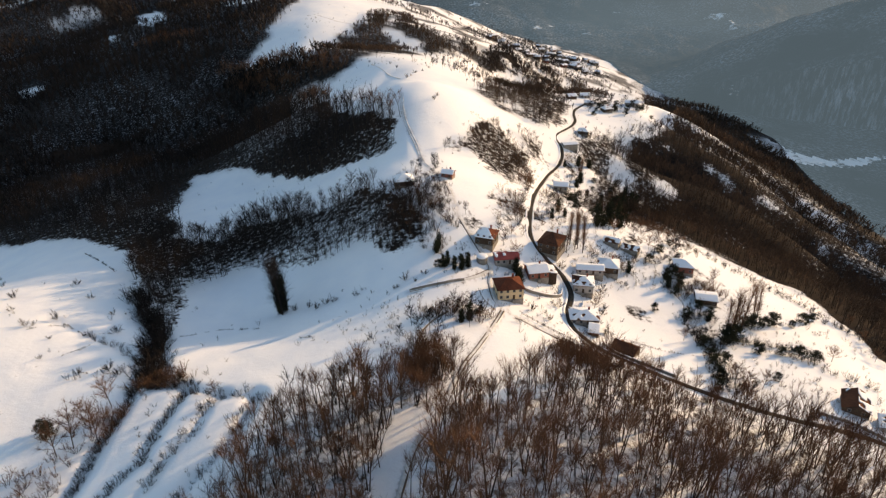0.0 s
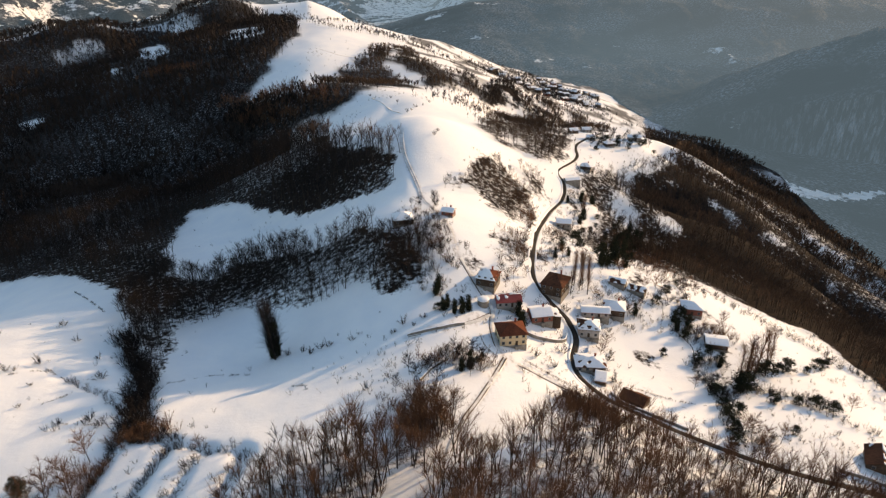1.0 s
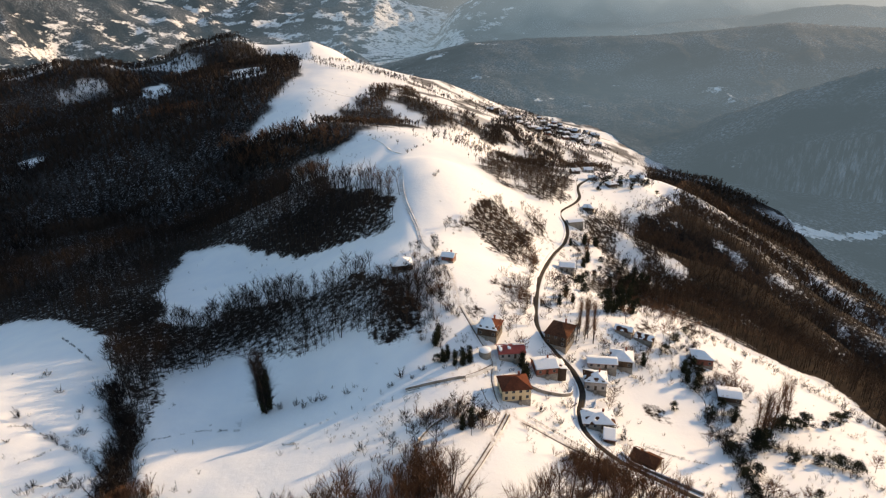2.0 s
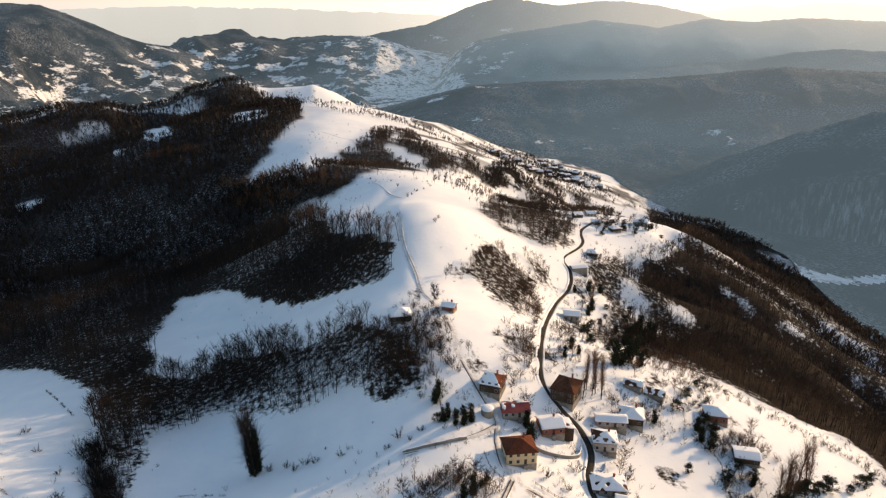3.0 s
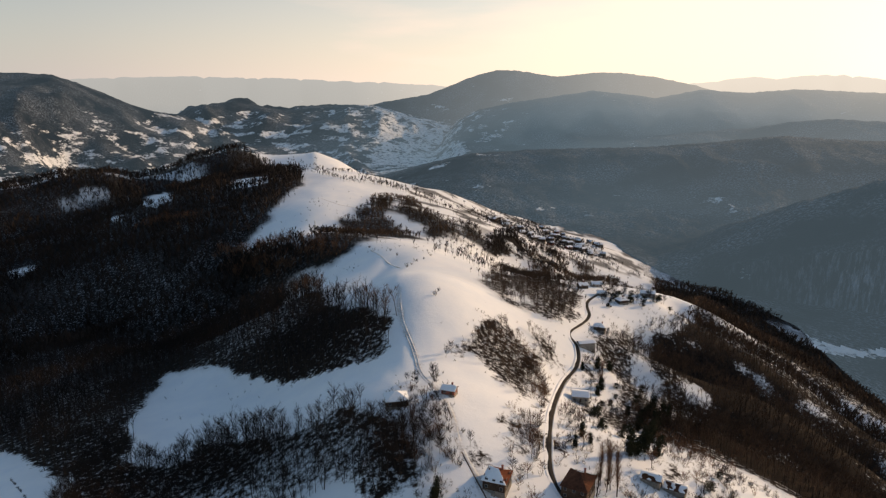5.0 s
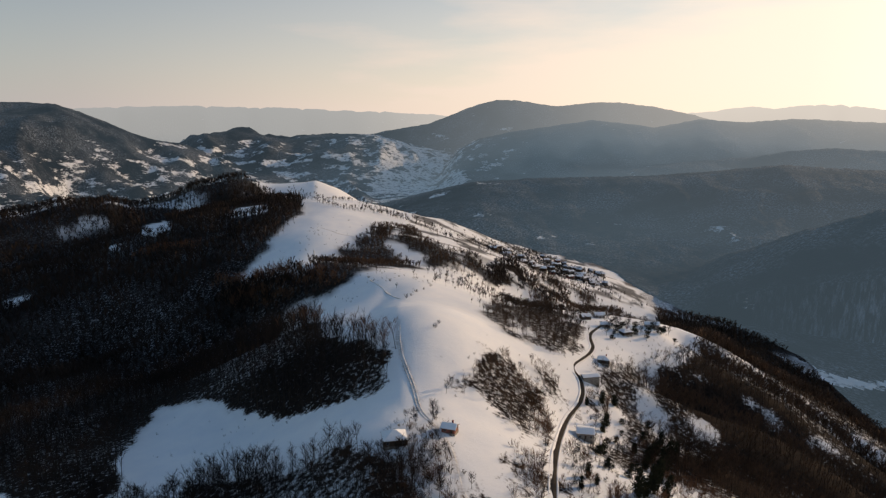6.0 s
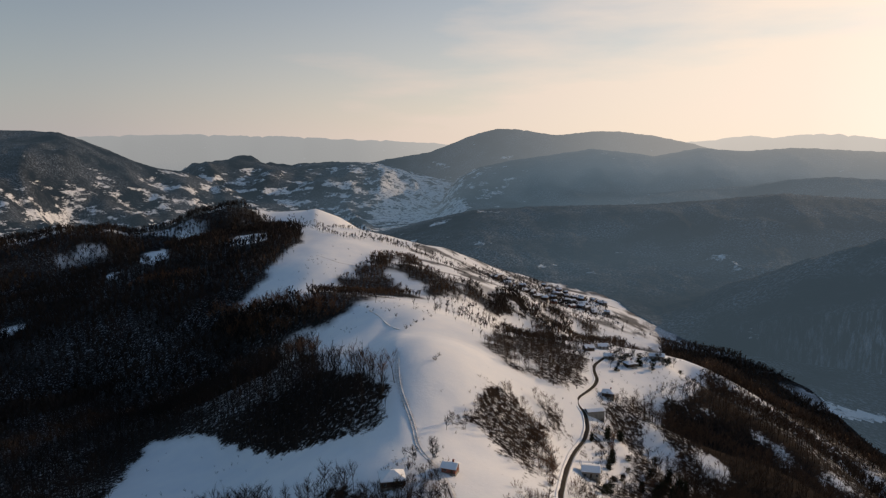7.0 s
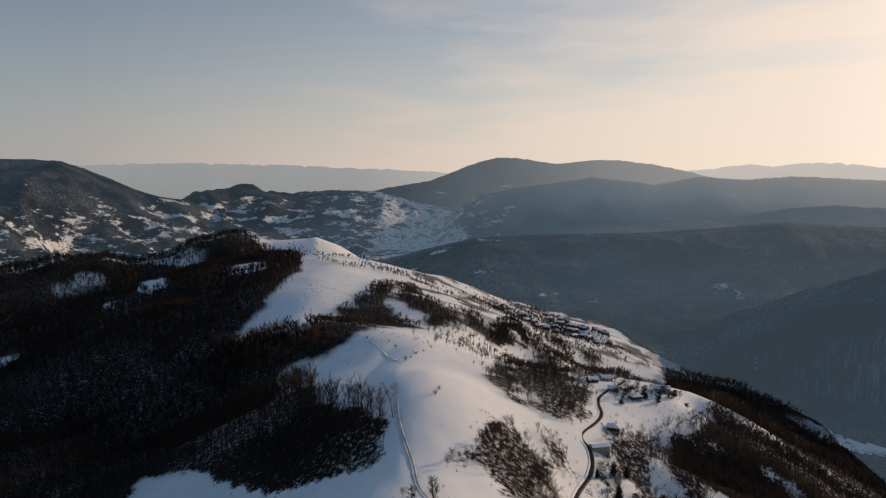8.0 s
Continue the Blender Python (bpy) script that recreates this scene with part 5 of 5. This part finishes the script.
plant([(-255, 321), (-172, 240), (-184, 279), (-160, 206), (-178, 233), (-181, 232), (-141, 229), (-139, 195), (-122, 192), (-128, 197), (-48, 240), (-38, 239), (-60, 243), (-56, 239), (-67, 244), (-27, 197), (-20, 204),
       (-205, 262), (-196, 246), (-168, 262), (-150, 246), (-230, 290), (-165, 222), (-190, 220), (-12, 238), (-16, 240), (-20, 236), (-8, 243), (-52, 241)],
      "shrub", SHRUB, (2.0, 5.0), "bare brown shrub in a snow field", "shrub", "field shrubs", (0.9, 1.5))
plant([(97, 405), (90, 398), (104, 418), (84, 380), (80, 370), (108, 432), (118, 420), (126, 440), (99, 372), (92, 355), (101, 346), (86, 340), (110, 350), (78, 345)],
      "evergreen", EVER, (3, 7), "dark shrub on the bank below the road", "shrub", "bank shrubs", (0.9, 1.3))


plant([(112, 392), (116, 398), (120, 404), (109, 385), (124, 412), (106, 398), (128, 420), (113, 377), (96, 423), (92, 414), (104, 372), (87, 437), (99, 447), (108, 452), (94, 333), (99, 326), (88, 322)],
      "ivy_tree", IVY, (5, 9), "dark ivy-clad tree on the bank below the road", "tree", "ivy-clad trees", (0.8, 1.2))
plant([(107, 297), (111, 293), (115, 298), (119, 303), (112, 303), (123, 309), (104, 290), (74, 276), (76, 262), (88, 268), (90, 280), (56, 268), (36, 248), (34, 236), (50, 236), (37, 226), (44, 222), (70, 240), (73, 246), (69, 222), (66, 228)],
      "shrub", SHRUB, (2.5, 5), "bare tangled shrub beside a village house", "shrub", "garden shrubs", (1.0, 1.6))

plant([(0, 248), (2, 250), (5, 246), (8, 247), (11, 249), (-3, 258), (-2, 261), (33, 253), (34, 248), (33, 243), (58, 312), (66, 319), (63, 323), (92, 279), (112, 280), (111, 273), (122, 247)],
      "ivy_tree", IVY, (5, 8.5), "dark ivy-clad tree among the village gardens", "tree", "ivy-clad garden trees", (0.6, 0.95))
plant([(104, 349), (115, 376), (125, 396), (131, 403), (84, 319), (93, 326)], "cypress", IVY, (11, 15), "tall narrow dark evergreen above a bank", "tree", "narrow evergreens", (0.5, 0.75))
plant([(96, 424), (68, 292), (71, 289), (64, 290)], "poplar", POPLAR, (17, 22), "slim bare poplar beside the road", "tree", "roadside poplars")
plant([(-18, 306), (-14, 309), (-8, 304), (-10, 298), (-5, 299), (-7, 292), (-1, 282), (-21, 300), (-16, 295), (-13, 330), (-5, 333), (30, 278), (27, 279), (7, 212), (12, 217), (15, 213), (-1, 214), (2, 218), (116, 314), (120, 314), (129, 331), (111, 229), (112, 221), (106, 220), (123, 243), (113, 213)],
      "tree", DARK_SINGLE, (5, 9), "dark leafless tree in a village garden", "tree", "dark garden trees", (0.9, 1.3))
HAMLET = [(142, 590), (147, 600), (153, 588), (158, 602), (164, 586), (137, 582), (171, 600), (176, 590), (183, 604), (150, 578), (132, 572), (128, 560), (140, 572), (160, 575), (190, 596), (136, 594)]
plant(HAMLET, "tree", DARK_SINGLE, (7, 11), "dark leafless tree among the hamlet's houses", "tree", "hamlet trees")
plant([(x + 4, y - 5) for x, y in HAMLET], "evergreen", EVER, (3, 6.5), "dark evergreen in a hamlet garden", "tree", "hamlet evergreens", (1.0, 1.6))


def scrub(label, places, tall, kinds, mats, seed):
    """Undergrowth too thick to count, as one mesh."""
    r = np.random.default_rng(seed)
    x, y = np.array([p[0] for p in places]), np.array([p[1] for p in places])
    ob = woodland("scrub", label, (x, y), r.uniform(*tall, len(x)), kinds, mats, r)
    ob["category"] = "shrubs"
    return ob


def along_line(line, gap, spread, seed):
    r = random.Random(seed)
    return [(a + r.gauss(0, spread), b + r.gauss(0, spread)) for a, b in smooth_line(line, gap)]


hedges = []
for k, (line, gap, spread) in enumerate((
    ([(-116, 196), (-110, 178), (-109, 164), (-109, 153), (-108, 139), (-110, 118)], 0.55, 1.1), ([(-89, 175), (-90, 165), (-91, 155), (-91, 141), (-96, 133), (-99, 118)], 0.7, 0.9),
    ([(-74, 169), (-77, 163), (-78, 150), (-82, 143), (-86, 128)], 0.8, 1.4), ([(-62, 166), (-63, 154), (-65, 142), (-71, 130), (-77, 116)], 0.8, 1.3), ([(-106, 184), (-98, 181), (-92, 179), (-86, 173)], 0.5, 1.8),
    ([(-86, 174), (-74, 169), (-63, 166)], 1.1, 0.8), ([(-154, 228), (-143, 222), (-130, 214), (-119, 202)], 1.3, 1.0), ([(-140, 190), (-126, 196), (-118, 198)], 2.4, 1.4),
    ([(124, 230), (134, 225), (146, 222), (158, 218)], 0.6, 1.0), ([(105, 196), (108, 184), (117, 189)], 0.5, 2.5), ([(115, 214), (110, 234), (113, 250), (123, 251)], 0.6, 1.6),
    ([(137, 334), (122, 299), (118, 271), (119, 246), (109, 216), (103, 188)], 1.0, 2.0), ([(124, 230), (134, 220), (146, 211), (155, 202), (168, 193)], 1.5, 1.4),
    ([(137, 345), (160, 320), (185, 290), (200, 262), (215, 240)], 1.0, 3.5), ([(62, 295), (72, 290), (84, 288), (100, 290)], 1.6, 1.6),
    ([(56, 300), (60, 330), (72, 370), (86, 405), (97, 440), (100, 470)], 1.2, 3.0), ([(40, 290), (44, 320), (54, 360), (64, 400)], 1.8, 2.4),
    ([(100, 490), (130, 505), (165, 540), (205, 575)], 1.2, 4.0), ([(-2, 345), (-6, 320), (2, 292), (10, 275)], 1.3, 2.5),
    ([(-20, 300), (-10, 285), (-4, 268), (4, 258)], 0.8, 3.0), ([(56, 198), (66, 188), (82, 176), (104, 164)], 0.9, 2.0),
)):
    hedges += along_line(line, gap, spread, k)
sr = random.Random(3)
loose = []
for cx, cy, rx, ry, n in ((75, 330, 34, 60, 700), (150, 240, 55, 45, 330), (45, 245, 30, 22, 260), (95, 285, 30, 14, 240), (-20, 212, 25, 22, 200), (-12, 300, 14, 28, 260), (105, 350, 34, 55, 640), (120, 440, 34, 70, 560),
                          (45, 215, 24, 12, 160), (-170, 240, 70, 40, 60), (-120, 420, 60, 40, 70), (160, 580, 40, 30, 160), (200, 300, 45, 45, 240), (35, 400, 25, 40, 160), (85, 275, 45, 28, 260),
                          (-60, 650, 50, 60, 60), (-160, 860, 40, 90, 110), (25, 255, 25, 22, 110), (110, 190, 45, 14, 160), (140, 190, 25, 20, 120), (-100, 170, 30, 30, 70), (-30, 650, 60, 60, 50)):
    for _ in range(n):
        loose.append((cx + sr.gauss(0, rx * 0.6), cy + sr.gauss(0, ry * 0.6)))
# keep the open hay fields bare
OPEN_FIELDS = [[(66, 234), (80, 262), (104, 268), (112, 245), (102, 212), (86, 212)], [(10, 285), (14, 340), (30, 380), (46, 350), (40, 300)], [(130, 285), (150, 330), (200, 290), (180, 255), (150, 262)],
               [(-60, 440), (-10, 400), (20, 430), (10, 520), (-40, 540)]]
fx, fy = np.array([p[0] for p in loose]), np.array([p[1] for p in loose])
bare = np.logical_or.reduce([inside(fx, fy, o) for o in OPEN_FIELDS])
loose = [p for k, p in enumerate(loose) if not bare[k] or k % 12 == 0]


def off_roads(places):
    x, y = np.array([p[0] for p in places]), np.array([p[1] for p in places])
    ok = (along(x, y, ROAD_LINE) > 3.5) & (np.minimum.reduce([along(x, y, p) for p in LANES]) > 1.8)
    return [p for p, k in zip(places, ok) if k]


hedges, loose = off_roads(hedges), off_roads(loose)
# dead grass along ditches and old tracks in the white fields
ditches = []
for k, line in enumerate((((-212, 337), (-189, 313), (-173, 296)), ((-167, 236), (-154, 228), (-147, 224), (-143, 222)), ((-148, 225), (-145, 232), (-143, 238)),
                          ((-162, 194), (-155, 205), (-150, 212), (-146, 218)), ((-121, 218), (-109, 230), (-96, 235), (-81, 233)), ((-57, 211), (-51, 209)), ((-120, 250), (-117, 254)),
                          ((-140, 196), (-132, 194), (-122, 193)), ((74, 220), (90, 213), (104, 210)), ((-178, 229), (-170, 233), (-164, 235)))):
    ditches += [q for j, q in enumerate(along_line(line, 0.42, 0.2, 60 + k)) if value_noise(q[0], q[1], 3.5, 19) > -0.25]
scrub("dead grass and low brambles along ditches in the snow", ditches, (0.35, 1.1), LOW_EVER, [BARK, DARK_TWIGS], 12)
gully = along_line([(-150, 268), (-138, 252), (-128, 238), (-122, 226), (-118, 212), (-111, 196), (-106, 187)], 0.35, 2.6, 40)
scrub("dark tangled thicket filling a ditch in the snow", gully, (3.5, 9.5), SHRUB_KINDS, [BARK, DARK_TWIGS], 8)
brown = [(-103 + sr.gauss(0, 5), 183 + sr.gauss(0, 3.0)) for _ in range(110)] + [(-6 + sr.gauss(0, 5), 176 + sr.gauss(0, 9)) for _ in range(260)]
for cx, cy, rx, ry, n in ((40, 310, 5, 10, 90), (52, 372, 5, 14, 70), (53, 405, 5, 10, 50), (122, 360, 14, 18, 170), (140, 400, 12, 14, 110), (130, 276, 7, 6, 60), (8, 213, 9, 4, 70), (-10, 298, 8, 12, 110)):
    brown += [(cx + sr.gauss(0, rx), cy + sr.gauss(0, ry)) for _ in range(n)]
brown += [(-112 + sr.gauss(0, 4), 160 + sr.gauss(0, 6)) for _ in range(40)] + [(-122 + sr.gauss(0, 6), 134 + sr.gauss(0, 5)) for _ in range(40)] + [(52 + sr.gauss(0, 7), 193 + sr.gauss(0, 5)) for _ in range(190)]
scrub("brown leafless thickets on the banks", off_roads(brown), (2.5, 6.0), SHRUB_KINDS, [BARK, TWIGS], 9)
scrub("tangled leafless hedgerows and scrub along banks and ditches", hedges, (1.6, 4.2), SHRUB_KINDS, [BARK, DARK_TWIGS], 1)
scrub("dark evergreen undergrowth in the hedgerows", [q for q in hedges[::3] if q[0] > -50], (1.0, 3.2), LOW_EVER, [BARK, EVERGREEN], 2)
scrub("low dark brambles and evergreen scrub in the snow", loose[::9], (0.5, 1.8), LOW_EVER, [BARK, EVERGREEN], 6)
scrub("scattered leafless scrub poking through the snow", loose[::2], (0.8, 3.4), LOW_SHRUB, [BARK, DARK_TWIGS], 4)

# trees between the houses of the far village
far_places = [(90 + 200 * t + sr.gauss(0, 45), 1060 + 160 * math.sin(t * 2.4) + sr.gauss(0, 90)) for t in [sr.random() for _ in range(2300)]]
far_places += [(60 + sr.gauss(0, 45), 720 + sr.gauss(0, 60)) for _ in range(350)]
far_places += [(-320 + 320 * t + sr.gauss(0, 14), 1390 - 260 * t + sr.gauss(0, 25)) for t in [sr.random() for _ in range(220)]]
for (ax, ay), (bx, by) in (((-258, 1194), (-169, 1080)), ((-169, 1080), (-124, 1125)), ((-124, 1125), (-67, 1115)), ((-67, 1115), (7, 1007)), ((-232, 830), (-222, 1010))):
    far_places += [(ax + (bx - ax) * t + sr.gauss(0, 6), ay + (by - ay) * t + sr.gauss(0, 10)) for t in [sr.random() for _ in range(55)]]
r5 = np.random.default_rng(5)
far_places = [p for p in far_places if land_height(*p) > -112]
fx, fy = np.array([p[0] for p in far_places]), np.array([p[1] for p in far_places])
woodland("woodland", "leafless trees among the far village houses", (fx, fy), r5.uniform(4, 10, len(fx)), FAR, [BARK, DARK_TWIGS], r5)
